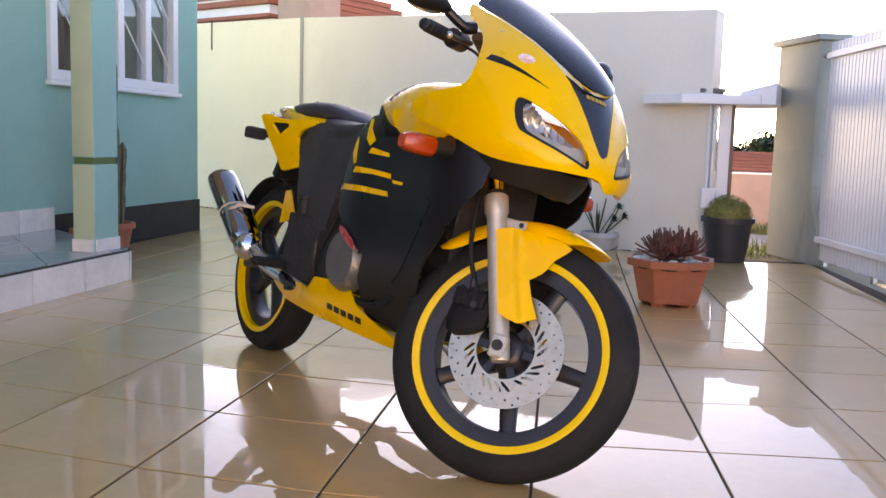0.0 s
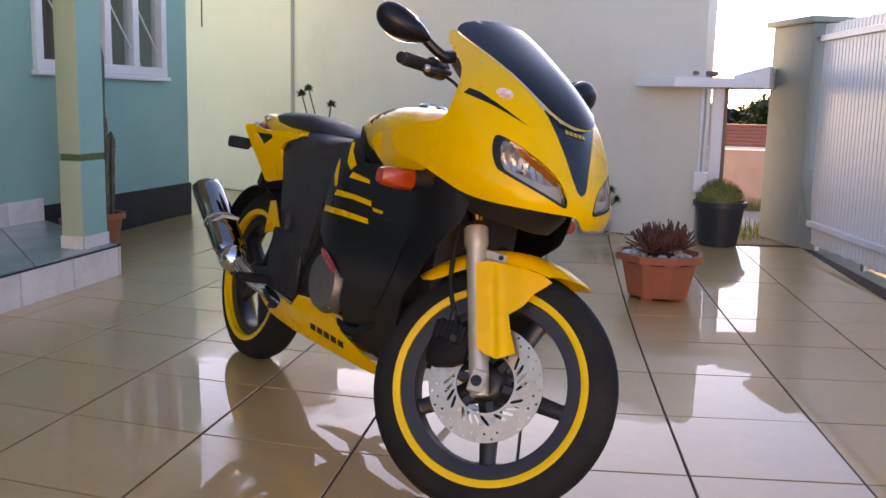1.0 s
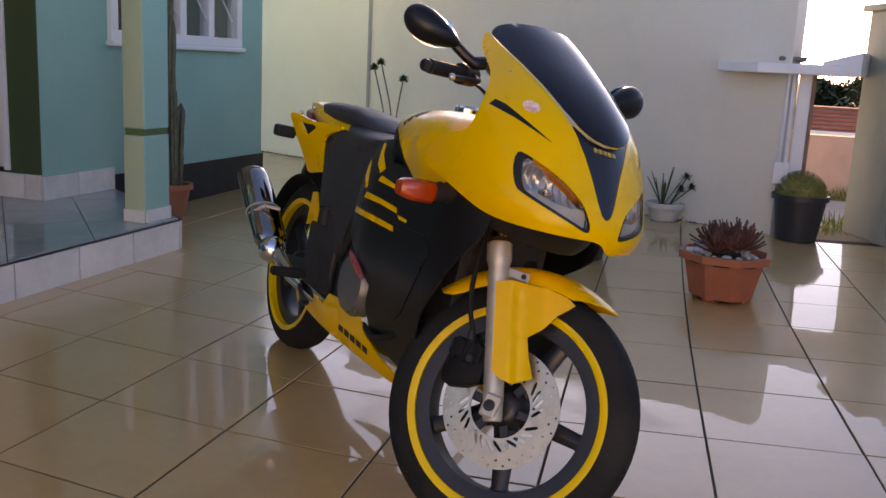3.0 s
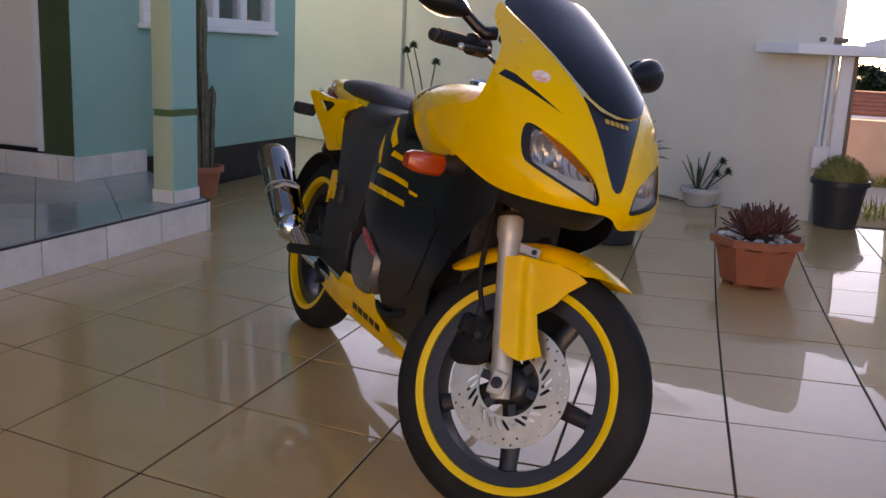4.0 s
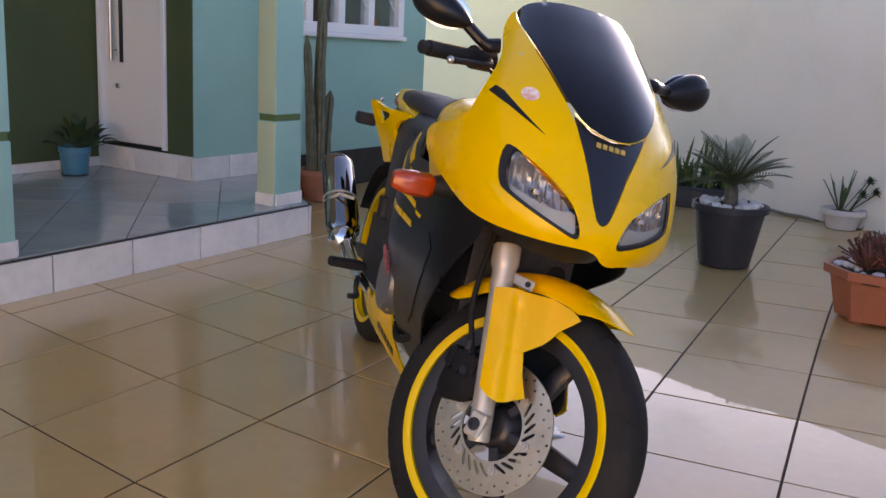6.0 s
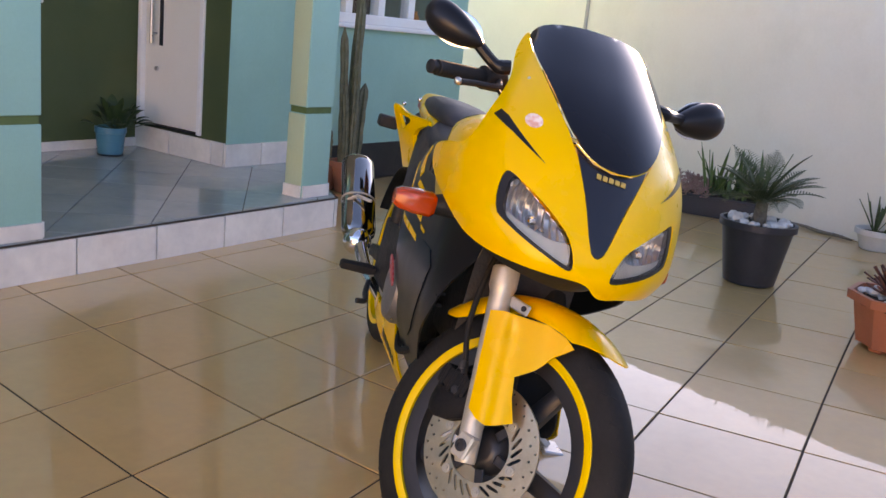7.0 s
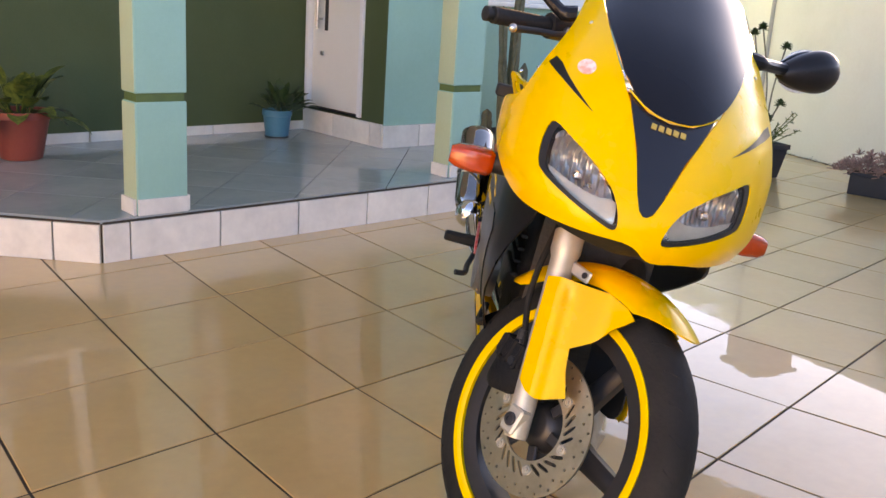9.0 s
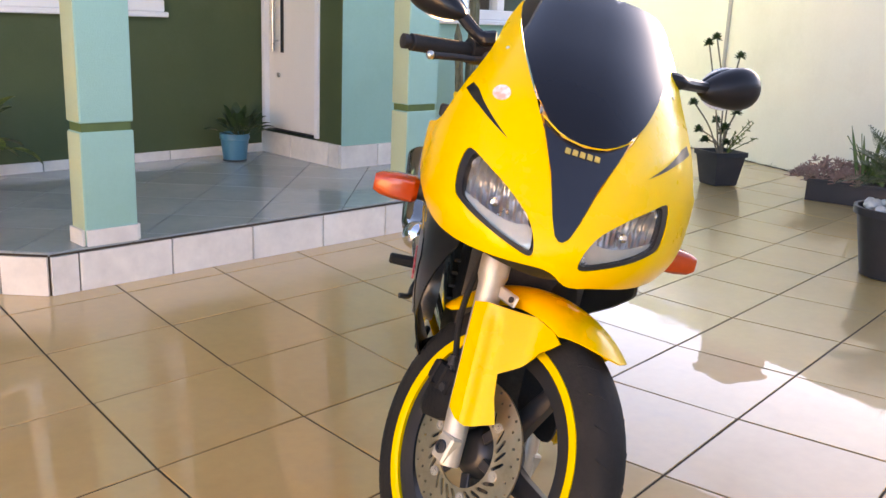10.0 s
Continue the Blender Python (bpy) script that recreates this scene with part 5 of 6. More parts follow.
# ---- plants and pots ----
M.update(
    leaf=pbr("leaf_green", (0.10, 0.165, 0.045), (0.05, 0.095, 0.025), rough=0.5, scale=25, rand=0.15),
    leafdark=pbr("leaf_dark_green", (0.035, 0.075, 0.022), (0.018, 0.040, 0.012), rough=0.45, scale=25, rand=0.15),
    leafyellow=pbr("leaf_variegated", (0.26, 0.28, 0.05), (0.06, 0.11, 0.025), rough=0.45, scale=30, sharp=0.5, rand=0.1),
    leafpot=pbr("leaf_two_tone", (0.15, 0.18, 0.035), (0.030, 0.060, 0.014), rough=0.45, scale=22, sharp=0.5, rand=0.1),
    palm=pbr("palm_green", (0.085, 0.115, 0.04), (0.045, 0.065, 0.022), rough=0.5, scale=30, rand=0.1),
    succulent=pbr("red_succulent", (0.24, 0.065, 0.055), (0.13, 0.075, 0.05), rough=0.5, scale=40, rand=0.2),
    pinkleaf=pbr("pink_succulent", (0.46, 0.24, 0.21), (0.24, 0.16, 0.12), rough=0.5, scale=40, rand=0.2),
    spine=pbr("golden_spines", (0.30, 0.24, 0.06), (0.12, 0.14, 0.035), rough=0.7, scale=60),
    cactus=pbr("cactus_skin", (0.17, 0.15, 0.09), (0.085, 0.085, 0.05), rough=0.6, scale=20, bump=0.3, dirt=(0.22, 0.18, 0.12), dirt_amt=0.7, dirt_scale=14),
    stem=pbr("woody_stem", (0.24, 0.20, 0.15), (0.13, 0.10, 0.075), rough=0.8, scale=40, bump=0.4),
    whitepot=pbr("whitewashed_pot", (0.66, 0.63, 0.59), rough=0.7, scale=8, dirt=(0.4, 0.36, 0.32), dirt_amt=0.5),
    brick=pbr("far_clay_wall", (0.34, 0.20, 0.13), (0.26, 0.15, 0.10), rough=0.9, scale=1.5, bump=0.3),
    pinkwall=pbr("pinkish_plaster", (0.50, 0.34, 0.28), (0.42, 0.28, 0.23), rough=0.9, scale=3, bump=0.3, dirt=(0.30, 0.22, 0.18), dirt_amt=0.5),
    rooftile=pbr("clay_roof", (0.42, 0.14, 0.09), rough=0.8, scale=6),
    bark=pbr("bark", (0.12, 0.09, 0.06), rough=0.9, scale=12, bump=0.6),
)
rp = random.Random(11)


def leaf(bm, base, d, length, width, droop=0.3, n=4, thick=0.0015, fold=0.25):
    """One tapering, slightly folded leaf with its own thickness."""
    base, d = Vector(base), Vector(d).normalized()
    side = d.cross(Vector((0, 0, 1)))
    side = side.normalized() if side.length > 0.05 else Vector((1, 0, 0))
    rows, p, step = [], base.copy(), length / n
    for i in range(n + 1):
        t = i / n
        w = width * 0.5 * (math.sin(math.pi * min(1.0, 0.12 + 0.88 * t)) ** 0.8 if t < 1 else 0.02)
        up = side.cross(d).normalized()
        rows.append([bm.verts.new(p - side * w + up * w * fold), bm.verts.new(p + up * thick), bm.verts.new(p + side * w + up * w * fold), bm.verts.new(p - up * thick)])
        p = p + d * step
        d = (d - Vector((0, 0, droop / n))).normalized()
    for a, b in zip(rows, rows[1:]):
        for k in range(4):
            bm.faces.new((a[k], a[(k + 1) % 4], b[(k + 1) % 4], b[k]))


def rosette(bm, c, count, length, width, tilt0=10, tilt1=80, droop=0.3, n=4, thick=0.0015):
    for i in range(count):
        a = i * 2.39996 + rp.uniform(-0.2, 0.2)
        e = radians(tilt1 + (tilt0 - tilt1) * (i / max(1, count - 1)) + rp.uniform(-6, 6))
        L = length * rp.uniform(0.75, 1.1)
        leaf(bm, c, (math.cos(a) * math.cos(e), math.sin(a) * math.cos(e), math.sin(e)), L, width * rp.uniform(0.8, 1.15), droop, n, thick)


def round_pot(name, label, at, r0, r1, h, material, n=32, lip=0.012, group=""):
    pot = thing(name, label, "pot", at, group=group)
    part("body", lathe([(r0 * 0.9, 0.0), (r0, 0.006), (r1 - 0.004, h - 0.035), (r1 + lip, h - 0.033), (r1 + lip, h), (r1 - 0.004, h), (r1 - 0.012, h - 0.03), (r1 - 0.02, h - 0.032)], n), material, pot, angle=30)
    part("soil", lathe([(r1 - 0.014, h - 0.05), (r1 - 0.014, h - 0.024), (0.001, h - 0.018)], n), M["soil"], pot)
    return pot


def stones(pot, h, r, count, size):
    for i in range(count):
        a, d = rp.uniform(0, 6.283), r * math.sqrt(rp.uniform(0.25, 1.0))
        s = size * rp.uniform(0.6, 1.3)
        bm = bmesh.new()
        bmesh.ops.create_icosphere(bm, subdivisions=2, radius=1.0)
        for v in bm.verts:
            k = 1 + 0.25 * noise.noise(v.co * 1.7 + Vector((i * 3.1, 0, 0)))
            v.co = Vector((d * math.cos(a) + v.co.x * s * k, d * math.sin(a) + v.co.y * s * 0.8 * k, h + v.co.z * s * 0.6 * k))
        part("pebble", bm, M["pebble"], pot)


# terracotta planter with a red succulent
p1 = thing("terracotta_planter", "eight-sided terracotta planter with white pebbles and a red succulent", "planter", (2.60, -0.385, 0), rz=20)
part("body", lathe([(0.135, 0.015), (0.150, 0.02), (0.188, 0.185), (0.215, 0.19), (0.218, 0.225), (0.196, 0.225), (0.186, 0.19), (0.17, 0.185)], 8), M["terracotta"], p1, angle=25)
for k in range(4):
    a = radians(45 + 90 * k)
    part("foot", boxm(-0.03, -0.03, 0.0, 0.03, 0.03, 0.02, 0.005), M["terracotta"], p1, m=pose(0.10 * math.cos(a), 0.10 * math.sin(a), 0, 0, 0, 45 + 90 * k))
part("soil", lathe([(0.18, 0.18), (0.18, 0.20), (0.001, 0.207)], 16), M["soil"], p1)
stones(p1, 0.215, 0.165, 40, 0.019)
bm = bmesh.new()
for cx, cy, L in ((0.0, 0.0, 0.145), (0.075, 0.05, 0.11), (-0.06, 0.06, 0.11), (-0.05, -0.075, 0.115), (0.06, -0.07, 0.11), (0.10, -0.01, 0.085), (-0.10, 0.0, 0.085)):
    rosette(bm, (cx, cy, 0.225 + rp.uniform(0, 0.04)), 38, L, 0.022, 5, 85, -0.4, 3, 0.004)
part("succulent", bm, M["succulent"], p1, "reddish spiky succulent rosettes")
part("hose", tube(curve_pts([(0.20, -0.08, 0.20), (0.25, -0.10, 0.19), (0.26, -0.16, 0.10), (0.24, -0.20, 0.0)], 5), 0.004, 6), M["plastic"], p1)

# dark pot with a round cactus by the side gate
p2 = round_pot("cactus_pot", "dark plastic pot with a round golden-spined cactus", (4.52, -0.77, 0), 0.125, 0.165, 0.30, M["darkpot"])
bm = bmesh.new()
for i in range(900):
    z = rp.uniform(0.02, 1.0)
    a, r = i * 2.39996, math.sqrt(1 - z * z)
    nrm = Vector((r * math.cos(a), r * math.sin(a), z))
    b = Vector((nrm.x * 0.135, nrm.y * 0.135, 0.29 + nrm.z * 0.135))
    d = (nrm + Vector((rp.uniform(-.5, .5), rp.uniform(-.5, .5), rp.uniform(-.3, .5)))).normalized()
    leaf(bm, b, d, 0.032, 0.006, 0, 1, 0.001)
tagged(part("spine_coat", bm, M["spine"], p2, "golden spines"), kind="stuff")
part("cactus_ball", ball(0, 0, 0.29, 0.138, 0.138, 0.135, 28), M["spine"], p2, "round ribbed cactus")

# palm
p3 = round_pot("palm_pot", "dark plastic pot with white stones and a young sago palm", (3.17, 0.39, 0), 0.125, 0.175, 0.315, M["darkpot"])
stones(p3, 0.315, 0.145, 26, 0.03)
part("trunk", lathe([(0.03, 0.28), (0.035, 0.33), (0.028, 0.40), (0.012, 0.42)], 12), M["stem"], p3)
for i in range(26):
    a, e = i * 2.39996, radians(rp.uniform(15, 75))
    L = rp.uniform(0.26, 0.36)
    pts, p, d = [], Vector((0, 0, 0.40)), Vector((math.cos(a) * math.cos(e), math.sin(a) * math.cos(e), math.sin(e)))
    for k in range(11):
        pts.append((p.copy(), d.copy()))
        p = p + d * L / 10
        d = (d - Vector((0, 0, 0.075))).normalized()
    bm = tube([q for q, _ in pts], [0.003 - 0.0002 * k for k in range(11)], 5)
    for k in range(2, 21):
        q, d = pts[min(10, k // 2)]
        q = q + d * (L / 20 if k % 2 else 0)
        s = d.cross(Vector((0, 0, 1))).normalized()
        for sg in (-1, 1):
            leaf(bm, q, s * sg + d * 0.7 + Vector((0, 0, 0.25)), 0.085 * math.sin(math.pi * min(0.95, 0.2 + k / 26)), 0.007, 0.3, 2, 0.0008)
    part("frond", bm, M["palm"], p3)


# trough with mixed succulents
p4 = thing("trough_planter", "black trough planter with pink and green succulents", "planter", (4.84, 1.20, 0), rz=99)
bm = boxm(-0.32, -0.10, 0, 0.32, 0.10, 0.135, 0.01, 2)
part("body", bm, M["darkpot"], p4)
part("rim", boxm(-0.335, -0.115, 0.125, 0.335, 0.115, 0.145, 0.006, 2), M["darkpot"], p4)
part("soil", boxm(-0.31, -0.09, 0.14, 0.31, 0.09, 0.150, 0.003), M["soil"], p4)
bm = bmesh.new()
for i in range(110):
    x, y = rp.uniform(0.0, 0.42), rp.uniform(-0.15, 0.14)
    k = max(0.0, 1 - ((x - 0.2) / 0.26) ** 2) * max(0.0, 1 - (y / 0.2) ** 2)
    rosette(bm, (x, y, 0.13 + rp.uniform(0.0, 0.15) * k), 9, 0.045, 0.011, 0, 80, 0.2, 2, 0.003)
part("pink_succulent", bm, M["pinkleaf"], p4, "pinkish bushy succulent")
bm = bmesh.new()
for i in range(60):
    x, y = rp.uniform(-0.36, 0.02), rp.uniform(-0.10, 0.10)
    a, e = rp.uniform(0, 6.283), radians(rp.uniform(45, 88))
    leaf(bm, (x, y, 0.14), (math.cos(a) * math.cos(e), math.sin(a) * math.cos(e), math.sin(e)), rp.uniform(0.14, 0.38), 0.028, 0.12, 5, 0.003)
part("spear_leaves", bm, M["leaf"], p4, "upright spear-like leaves")
bm = bmesh.new()
for i in range(40):
    rosette(bm, (rp.uniform(-0.34, -0.02), rp.uniform(-0.13, 0.13), 0.15 + rp.uniform(0, 0.12)), 8, 0.06, 0.016, 0, 75, 0.3, 2, 0.002)
part("low_leaves", bm, M["leafdark"], p4)


def aeonium(name, label, at, r0, r1, h, stems, material, rz=0):
    """A pot with bare stems that each carry a leaf rosette at the end."""
    pot = round_pot(name, label, at, r0, r1, h, material, 4)
    pot.matrix_basis = pose(*at, 0, 0, rz)
    for x, y, z in stems:
        mid = (x * 0.35 + rp.uniform(-.02, .02), y * 0.35 + rp.uniform(-.02, .02), h + (z - h) * 0.5)
        x, y = (Matrix.Rotation(-radians(rz), 2) @ Vector((x, y)))
        part("stem", tube(curve_pts([(x * 0.1, y * 0.1, h - 0.03), mid, (x, y, z)], 5), 0.0055, 7), M["stem"], pot)
        bm = bmesh.new()
        rosette(bm, (x, y, z - 0.012), 46, 0.040, 0.026, -35, 85, -0.5, 3, 0.002)
        part("rosette", bm, M["leafdark"], pot, "dark green leaf rosette")
    return pot


p5 = aeonium("aeonium_pot", "square dark pot with a bare-stemmed tree succulent", (4.72, 2.14, 0), 0.125, 0.17, 0.235,
             [(0.03, 0.20, 0.96), (0.03, 0.145, 1.00), (0.06, -0.03, 0.885), (0.0, 0.255, 0.55), (-0.02, 0.18, 0.37), (0.03, -0.065, 0.51), (0.03, 0.025, 0.365), (-0.04, -0.03, 0.41), (-0.06, 0.10, 0.31), (0.05, 0.09, 0.44), (0.0, -0.03, 0.30)], M["darkpot"], 66.7 - 45)
for i in range(6):
    bm = bmesh.new()
    t = Vector((rp.uniform(-0.02, 0.05), -0.08 - 0.028 * i, rp.uniform(0.30, 0.46)))
    join(bm, tube(curve_pts([(0, -0.04, 0.22), (t.x * .4, t.y * .5, 0.2 + (t.z - 0.2) * .5), t], 4), 0.003, 5))
    for k in range(12):
        leaf(bm, Vector((0, -0.04, 0.22)).lerp(t, rp.uniform(0.5, 1.0)), (rp.uniform(-1, 1), rp.uniform(-1, 1), rp.uniform(-.2, .8)), 0.028, 0.014, 0.3, 2)
    part("twig", bm, M["leafpot"], p5, "thin leafy twig")

# pale pot at the yard wall
p6 = round_pot("pale_pot", "low whitewashed pot with agave spikes at the wall", (4.80, 0.10, 0), 0.09, 0.125, 0.13, M["whitepot"])
for i in range(10):
    a, e = i * 2.39996, radians(52 + 36 * i / 9)
    bm = bmesh.new()
    leaf(bm, (0.012 * math.cos(a), 0.02 + 0.012 * math.sin(a), 0.11), (math.cos(a) * math.cos(e), math.sin(a) * math.cos(e), math.sin(e)), 0.27 * rp.uniform(0.7, 1.05), 0.017, 0.10, 5, 0.003)
    part("agave_leaf", bm, M["palm"], p6)
for c in ((0.0, -0.13, 0.31), (0.02, -0.17, 0.24), (0.0, -0.10, 0.22)):
    bm = bmesh.new()
    rosette(bm, c, 22, 0.045, 0.02, -20, 80, 0.1, 2)
    join(bm, tube([(0, -0.03, 0.11), c], 0.004, 6))
    part("rosette", bm, M["leafdark"], p6)

# porch pots
p7 = round_pot("blue_pot", "blue plastic pot with dark glossy leaves on the porch", (1.89, 3.80, STEP), 0.070, 0.088, 0.165, M["bluepot"], 32, 0.002)
bm = bmesh.new()
for i in range(34):
    a, e = i * 2.39996, radians(rp.uniform(15, 85))
    c = Vector((0.035 + 0.03 * math.cos(a), -0.02 + 0.03 * math.sin(a), 0.15))
    d = Vector((math.cos(a) * math.cos(e), math.sin(a) * math.cos(e), math.sin(e)))
    q = c + d * rp.uniform(0.05, 0.13)
    join(bm, tube([c, q], 0.0025, 5))
    leaf(bm, q, d + Vector((0.12, -0.05, 0.10)), rp.uniform(0.065, 0.10), 0.055, 0.8, 4, 0.001)
part("foliage", bm, M["leafdark"], p7, "dark glossy leaves")
p8 = round_pot("red_pot", "red plastic pot with a variegated leafy plant on the porch", (0.33, 3.60, STEP), 0.095, 0.14, 0.235, M["redpot"])
bm = bmesh.new()
for i in range(38):
    a, e = i * 2.39996, radians(rp.uniform(-10, 80))
    c = Vector((0.04 * math.cos(a), 0.04 * math.sin(a), 0.21))
    d = Vector((math.cos(a) * math.cos(e), math.sin(a) * math.cos(e), math.sin(e)))
    q = c + d * rp.uniform(0.04, 0.16)
    join(bm, tube([c, q], 0.003, 5))
    leaf(bm, q, d + Vector((0, 0, -0.15)), rp.uniform(0.11, 0.16), 0.095, 0.9, 5, 0.001)
part("foliage", bm, M["leafpot"], p8, "yellow and green variegated leaves")

# columnar cacti beside the porch
def cactus_pot(at, pot_r, h, cols, lbl):
    pot = round_pot("column_cactus_pot", lbl, at, pot_r * 0.7, pot_r, h, M["terracotta"], 28, 0.014, group="column cacti")
    for x, y, z, r, lean in cols:
        bm = bmesh.new()
        n, rows = 14, []
        for k in range(13):
            t = k / 12
            rr = r * (0.75 + 0.35 * min(1, t * 4)) * (1 if t < 0.9 else math.sqrt(max(0.02, 1 - ((t - 0.9) / 0.1) ** 2)))
            rr *= 1 + 0.08 * math.sin(k * 2.1)
            rows.append([bm.verts.new((x + lean * t * t + rr * (1.0 if j % 2 else 0.72) * math.cos(2 * math.pi * j / n), y + rr * (1.0 if j % 2 else 0.72) * math.sin(2 * math.pi * j / n), h - 0.03 + (z - h) * t)) for j in range(n)])
        for a, b in zip(rows, rows[1:]):
            for j in range(n):
                bm.faces.new((a[j], a[(j + 1) % n], b[(j + 1) % n], b[j]))
        bm.faces.new(rows[-1])
        part("cactus_column", bm, M["cactus"], pot, "ribbed grey-green cactus column")
    return pot


cactus_pot((3.02, 2.93, 0), 0.115, 0.20, [(0.0, 0.0, 1.25, 0.025, 0.02), (-0.05, 0.03, 1.05, 0.024, -0.05), (0.045, -0.02, 0.72, 0.028, 0.03), (0.02, 0.05, 1.45, 0.022, 0.06), (-0.03, -0.04, 0.85, 0.022, 0.0), (0.06, 0.02, 0.60, 0.022, 0.05), (-0.06, -0.01, 0.68, 0.020, -0.04)], "terracotta pot with tall column cacti beside the porch")
cactus_pot((2.97, 3.08, 0), 0.09, 0.16, [(0.0, 0.0, 0.42, 0.03, 0.0), (0.03, 0.02, 0.36, 0.025, 0.01)], "smaller terracotta pot with short cacti")

# ---- side entrance and street ----
shelter = thing("meter_shelter", "small white slab shelter with pipes and a meter box", "meter shelter", (4.62, -0.66, 0), kind="structure")
part("slab", prism([(-0.15, 0.24), (-0.10, -0.27), (0.55, -0.40), (0.62, 0.0), (0.05, 0.50)], 1.055, 1.120, 0.012, 2), M["white"], shelter, "white roof slab")
bm = bmesh.new()
vs = [bm.verts.new(p) for p in ((-0.10, -0.14, 1.139), (-0.05, -0.37, 1.205), (0.55, -0.48, 1.205), (0.55, -0.18, 1.139), (-0.05, -0.37, 1.06), (0.55, -0.48, 1.06), (-0.10, -0.14, 1.06), (0.55, -0.18, 1.06))]
for q in ((0, 1, 2, 3), (6, 7, 5, 4), (0, 6, 4, 1), (1, 4, 5, 2), (3, 2, 5, 7), (0, 3, 7, 6)):
    bm.faces.new([vs[i] for i in q])
part("sloped_roof", bm, M["white"], shelter)
part("post", boxm(0.02, -0.10, 0, 0.10, -0.02, 1.07, 0.005), M["white"], shelter)
part("jamb", boxm(0.03, -0.125, 0, 0.09, -0.102, 1.07, 0.003), M["brick"], shelter, "brown wooden jamb")
part("pipe", tube([(-0.03, 0.045, 0.42), (-0.03, 0.045, 1.07)], 0.011, 10), M["white"], shelter)
part("pipe", tube([(-0.03, 0.01, 0.42), (-0.03, 0.01, 1.07)], 0.011, 10), M["white"], shelter)
part("meter_box", boxm(-0.075, -0.02, 0.35, -0.02, 0.075, 0.49, 0.005), M["white"], shelter, "white meter box")
part("lower_pipe", tube([(-0.03, 0.03, 0.0), (-0.03, 0.03, 0.36)], 0.018, 10), M["concrete"], shelter)
part("capping", boxm(0.0, -0.05, 1.137, 0.35, 0.12, 1.165, 0.006), M["stem"], shelter)

solo("wall_drain_pipe", tube([(*along(SPLIT, -0.012), 0.45), (*along(SPLIT, -0.012), 1.86)], 0.016, 10), M["concrete"], "grey stained drain pipe on the cream wall", "pipe")
solo("wall_cable", tube([(*along(5.22, -0.006), 1.60), (*along(5.22, -0.006), 1.89)], 0.006, 6), M["plinth"], "short thin dark tube down the cream wall", "cable")
# the neighbour's house behind the wall: a gable wall, its red eave, and a plastered chimney
nb = thing("neighbour_house", "cream house behind the wall with a red tiled eave", "house", (*along(5.42, 0.95), 0), rz=66.7)
part("wall", boxm(0.06, -2.6, -0.06, 4.5, -0.12, 2.32), M["cream"], nb)
part("fascia", boxm(0.0, -2.7, 2.06, 4.6, 0.02, 2.10, 0.004), M["rooftile"], nb, "red painted lower fascia")
part("soffit", boxm(0.02, -2.66, 2.10, 4.56, -0.02, 2.20), M["white"], nb, "white boarded eave")
for k in range(4):
    part("roof_course", boxm(-0.02, -2.72 + 0.22 * k, 2.202 + 0.07 * k, 4.62, 0.04 - 0.22 * k, 2.268 + 0.07 * k, 0.008), M["rooftile"], nb, "course of red clay roof tiles")
ch = thing("chimney", "pinkish plastered chimney rising behind the wall", "chimney", (*along(4.68, 0.85), -0.06), rz=66.7)
part("shaft", boxm(0, -0.45, 0, 0.50, 0, 2.84, 0.006), M["pinkwall"], ch)
part("cap", boxm(-0.04, -0.49, 2.84, 0.54, 0.04, 2.90, 0.008), M["pinkwall"], ch, "slab cap of the chimney")
bm = bmesh.new()
for i in range(230):
    x, y = along(rp.uniform(1.35, 2.75), 0.1 + rp.uniform(-0.05, 0.06))
    a, e = rp.uniform(0, 6.283), radians(rp.uniform(45, 85))
    leaf(bm, (x, y, 1.73), (math.cos(a) * math.cos(e), math.sin(a) * math.cos(e), math.sin(e)), rp.uniform(0.04, 0.13), 0.012, 0.4, 2)
solo("wall_top_grass", bm, M["leafdark"], "tufts of grass growing along the top of the yard wall", "grass", kind="stuff")
shed = thing("lean_to", "low brown lean-to with a clay tiled roof across the lane", "shed", (8.6, 0, -0.06))
part("wall", boxm(0.10, -5.0, 0, 1.3, 1.1, 0.56), M["pinkwall"], shed)
for k in range(7):
    part("roof_course", boxm(0.20 * k, -5.15, 0.545 + 0.036 * k, 0.20 * k + 0.26, 1.25, 0.580 + 0.036 * k, 0.006), M["rooftile"], shed, "course of clay roof tiles")
part("gutter", boxm(-0.06, -5.15, 0.535, -0.005, 1.25, 0.575, 0.008), M["white"], shed, "pale eave board")
solo("far_wall", boxm(7.6, -8, -0.06, 7.85, 1.2, 0.52), M["pinkwall"], "low clay-coloured wall across the lane", "wall", kind="structure")
solo("lane", boxm(5.6, -14, -0.058, 7.3, 12, -0.05), M["concrete"], "pale paved lane outside the yard", "road", kind="structure")


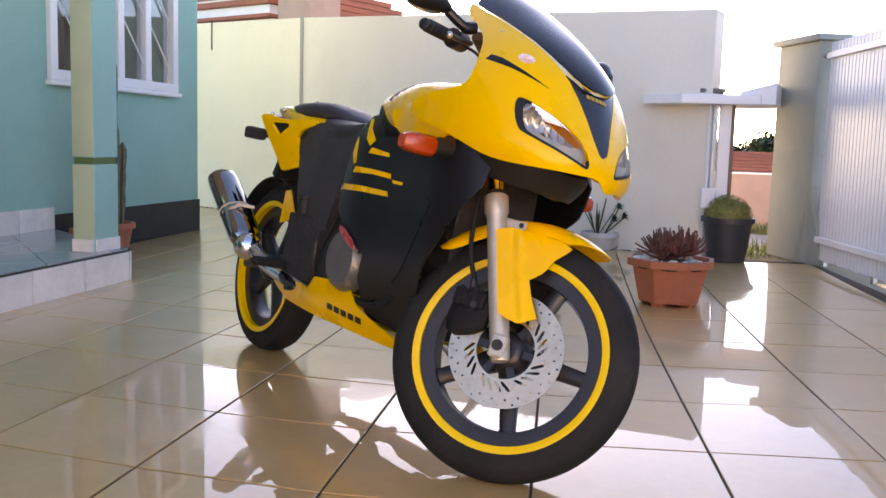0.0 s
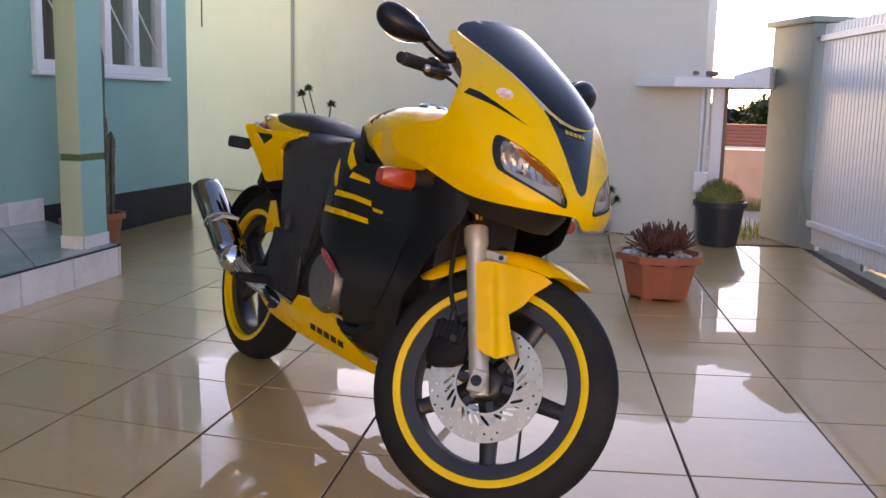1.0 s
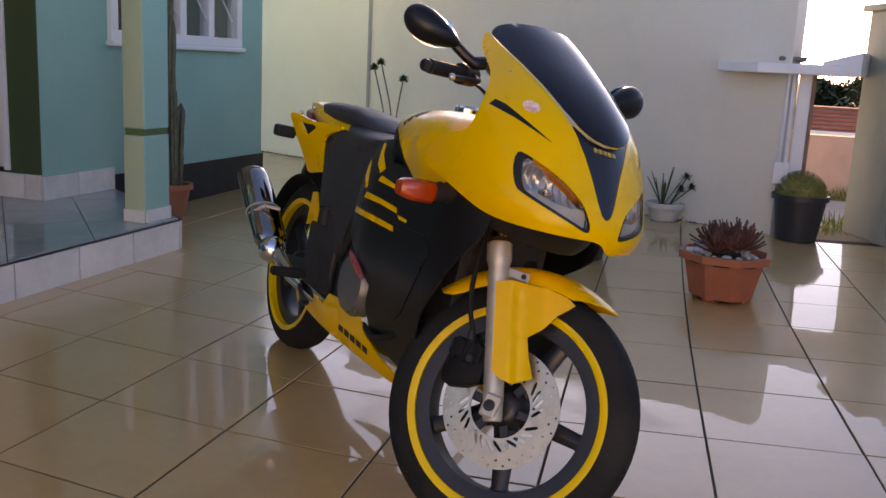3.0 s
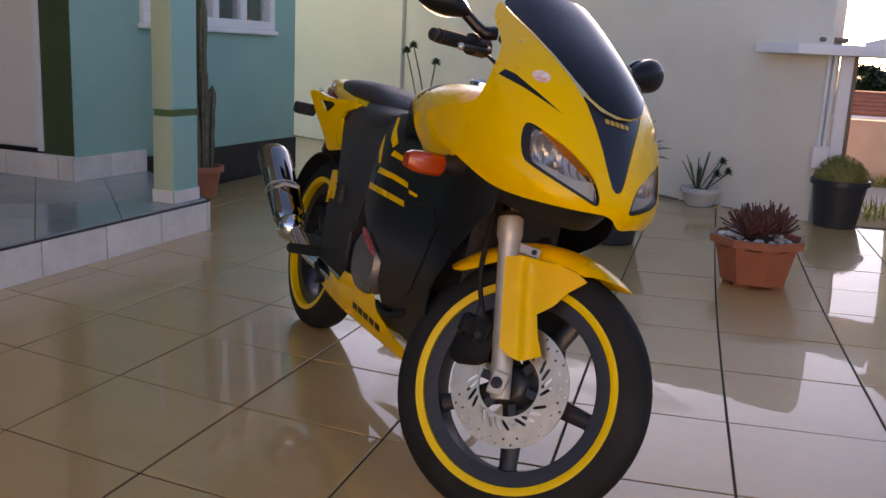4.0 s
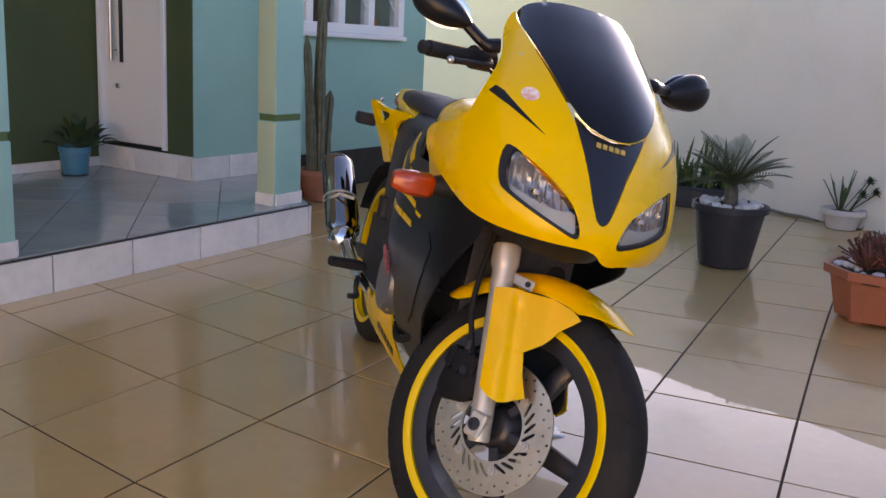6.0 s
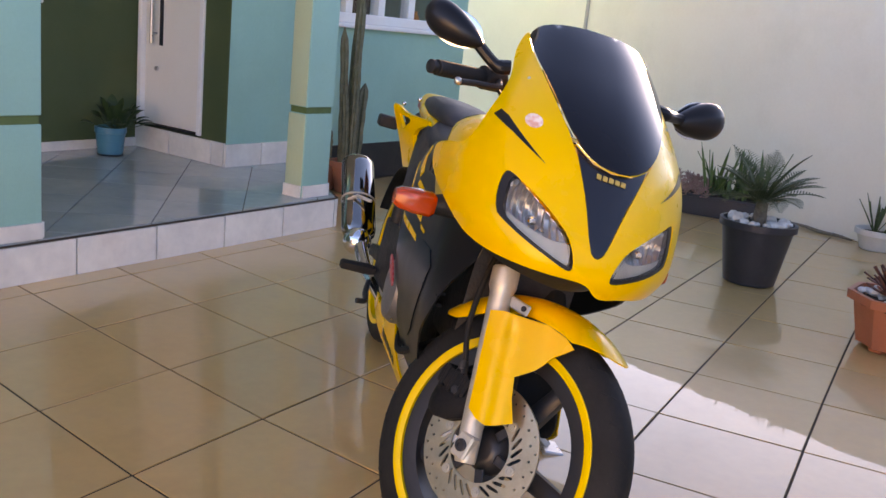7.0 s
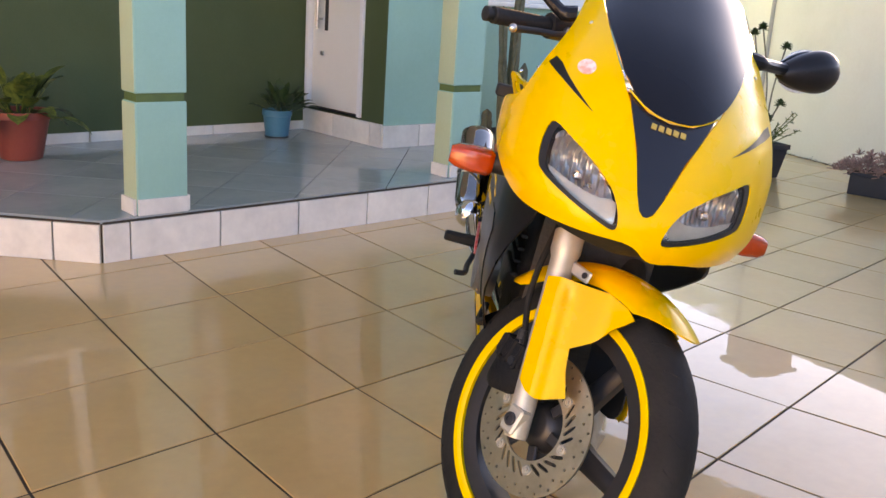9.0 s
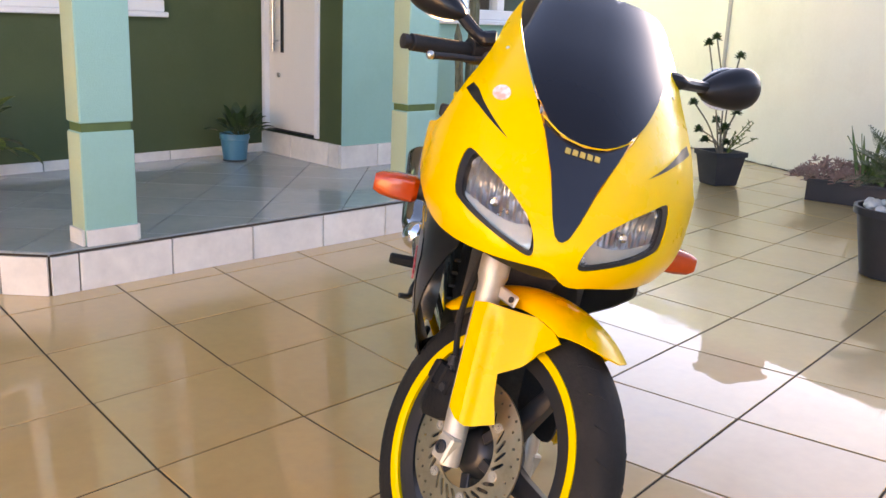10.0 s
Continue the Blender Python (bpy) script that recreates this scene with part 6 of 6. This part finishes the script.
def tree(at, h, r, seed):
    t = thing("tree", "broad leafy tree beyond the lane", "tree", at, group="trees across the lane")
    q = random.Random(seed)
    bm = tube(curve_pts([(0, 0, 0), (0.1, 0, h * 0.25), (0, 0.1, h * 0.5)], 4), [0.16 * (1 - 0.06 * i) for i in range(9)], 10)
    tips = []
    for i in range(9):
        a = i * 2.4
        tip = Vector((r * 0.7 * math.cos(a), r * 0.7 * math.sin(a), h * q.uniform(0.10, 0.80)))
        join(bm, tube(curve_pts([(0, 0.05, h * 0.42), tip * 0.5 + Vector((0, 0, h * 0.3)), tip], 4), [0.06 * (1 - 0.1 * k) for k in range(9)], 6))
        tips.append(tip)
    part("trunk", bm, M["bark"], t)
    bm = bmesh.new()
    for i in range(2600):
        c = q.choice(tips) + Vector((q.gauss(0, r * 0.28), q.gauss(0, r * 0.28), q.gauss(0, h * 0.10)))
        leaf(bm, c, (q.uniform(-1, 1), q.uniform(-1, 1), q.uniform(-.6, .6)), r * 0.24, r * 0.13, 0.3, 2)
    part("crown", bm, M["leafdark"], t)
    return t


tree((40.0, -5.6, -0.06), 2.1, 1.5, 3)
tree((46.0, -3.6, -0.06), 1.3, 1.2, 4)
tree((42.0, -8.4, -0.06), 2.2, 1.8, 5)
bm = bmesh.new()
for i in range(2600):
    x, y = rp.uniform(7.3, 7.58) if i % 2 else rp.uniform(5.2, 5.6), rp.uniform(-5, 0.0)
    leaf(bm, (x, y, -0.055), (rp.uniform(-.5, .5), rp.uniform(-.5, .5), 1), rp.uniform(0.06, 0.16), 0.012, 0.5, 2)
solo("grass", bm, M["leafyellow"], "dry yellow-green grass along the lane", "grass", kind="stuff")
solo("dry_branch", tube(curve_pts([(5.14, 0.72, 0.012), (5.06, 0.60, 0.018), (5.00, 0.48, 0.012), (4.955, 0.36, 0.016), (4.925, 0.26, 0.010)], 6), [0.006 + 0.006 * math.sin(k * 0.13) for k in range(25)], 7), M["stem"], "dry brown branch lying along the wall foot", "branch")
bm = bmesh.new()
for i in range(700):
    s = rp.uniform(0.3, 6.2)
    x, y = along(s, -abs(rp.gauss(0, 0.012)) - 0.004)
    leaf(bm, (x, y, 0.002), (rp.uniform(-1, 1), rp.uniform(-1, 1), rp.uniform(0, .35)), rp.uniform(0.01, 0.035), rp.uniform(0.006, 0.014), 0.2, 1)
solo("leaf_litter", bm, M["soil"], "dark dirt and leaf litter along the wall foot", "litter", kind="stuff")
part("saucer", lathe([(0.001, 0.0), (0.072, 0.0), (0.076, 0.010), (0.071, 0.010), (0.068, 0.005), (0.001, 0.005)], 28), M["darkpot"], p7, "dark saucer")
# out of view; added to keep direct sun off the floor by the gate
solo("neighbour_wall", boxm(12.0, 0.10, -0.06, 12.2, 1.05, 2.4), M["cream"], "added unseen wall that blocks the sun through the side opening", "wall", kind="structure")

# ---- floor tiles ----
def corner(i, j):
    """The corner of four tiles: rows laid by eye, which fan out a little towards the gate."""
    g, h = math.sqrt((j + 1) ** 2 + 1), 5 * math.tanh(i / 5) * math.tanh((j + 1) / 1.5)
    return Vector((0.1956 + 0.4400 * i - 0.0142 * j + 0.0607 * g - 0.0102 * h, 0.8124 + 0.0361 * i + 0.4339 * j + 0.0054 * g - 0.0233 * h, 0.0))


def tile(q, c, z, rnd, joint=0.0034, bev=0.0013, h=0.012):
    """A tile of its own shape between four corners, with a worn upper edge; it tilts by a hair."""
    tx, ty = rnd.uniform(-0.002, 0.002), rnd.uniform(-0.002, 0.002)
    ring = lambda inset, dz: [Vector(((p - c) * (1 - inset / (p - c).length * 1.414)).to_tuple()) for p in q]
    vs = []
    for inset, dz in ((joint, -h), (joint, -bev), (joint + bev, 0.0)):
        vs += [(p.x, p.y, z + dz + tx * p.x + ty * p.y) for p in ring(inset, dz)]
    fs = [(8, 9, 10, 11)]
    for k in range(4):
        m = (k + 1) % 4
        fs += [(k, m, 4 + m, 4 + k), (4 + k, 4 + m, 8 + m, 8 + k)]
    return vs, fs


far_v, far_f = [], []
rt = random.Random(5)
spots = []
for i in range(-16, 18):
    for j in range(-9, 11):
        q = [corner(i, j), corner(i + 1, j), corner(i + 1, j + 1), corner(i, j + 1)]
        c = (q[0] + q[1] + q[2] + q[3]) / 4
        if c.x < -5.9 or c.x > 5.05 + 0.43 * c.y or (c.x > 4.7 and c.y < -0.75) or c.y < -1.45 - 0.15 * (4.5 - c.x):
            continue
        if c.y > YW - 0.1 and c.x < XC - 0.1:
            continue
        if 0.55 < c.x < 2.1 and c.y > 2.62:
            continue
        spots.append(((c.xy - Vector((1.2, 0.6))).length, q, c))
spots.sort(key=lambda s: s[0])
for n, (_, q, c) in enumerate(spots):
    vs, fs = tile(q, c, rt.uniform(-0.0006, 0.0006), rt)
    if n < 290:
        me = bpy.data.meshes.new("tile")
        me.from_pydata(vs, [], fs)
        me.materials.append(M["tile"])
        shared("tile", me, floor, pose(c.x, c.y, 0))
    else:
        k = len(far_v)
        far_v += [(x + c.x, y + c.y, z) for x, y, z in vs]
        far_f += [tuple(k + e for e in f) for f in fs]
if far_v:
    me = bpy.data.meshes.new("tiles")
    me.from_pydata(far_v, [], far_f)
    me.materials.append(M["tile"])
    tagged(shared("tiles", me, floor, pose(0, 0, 0)), kind="stuff")
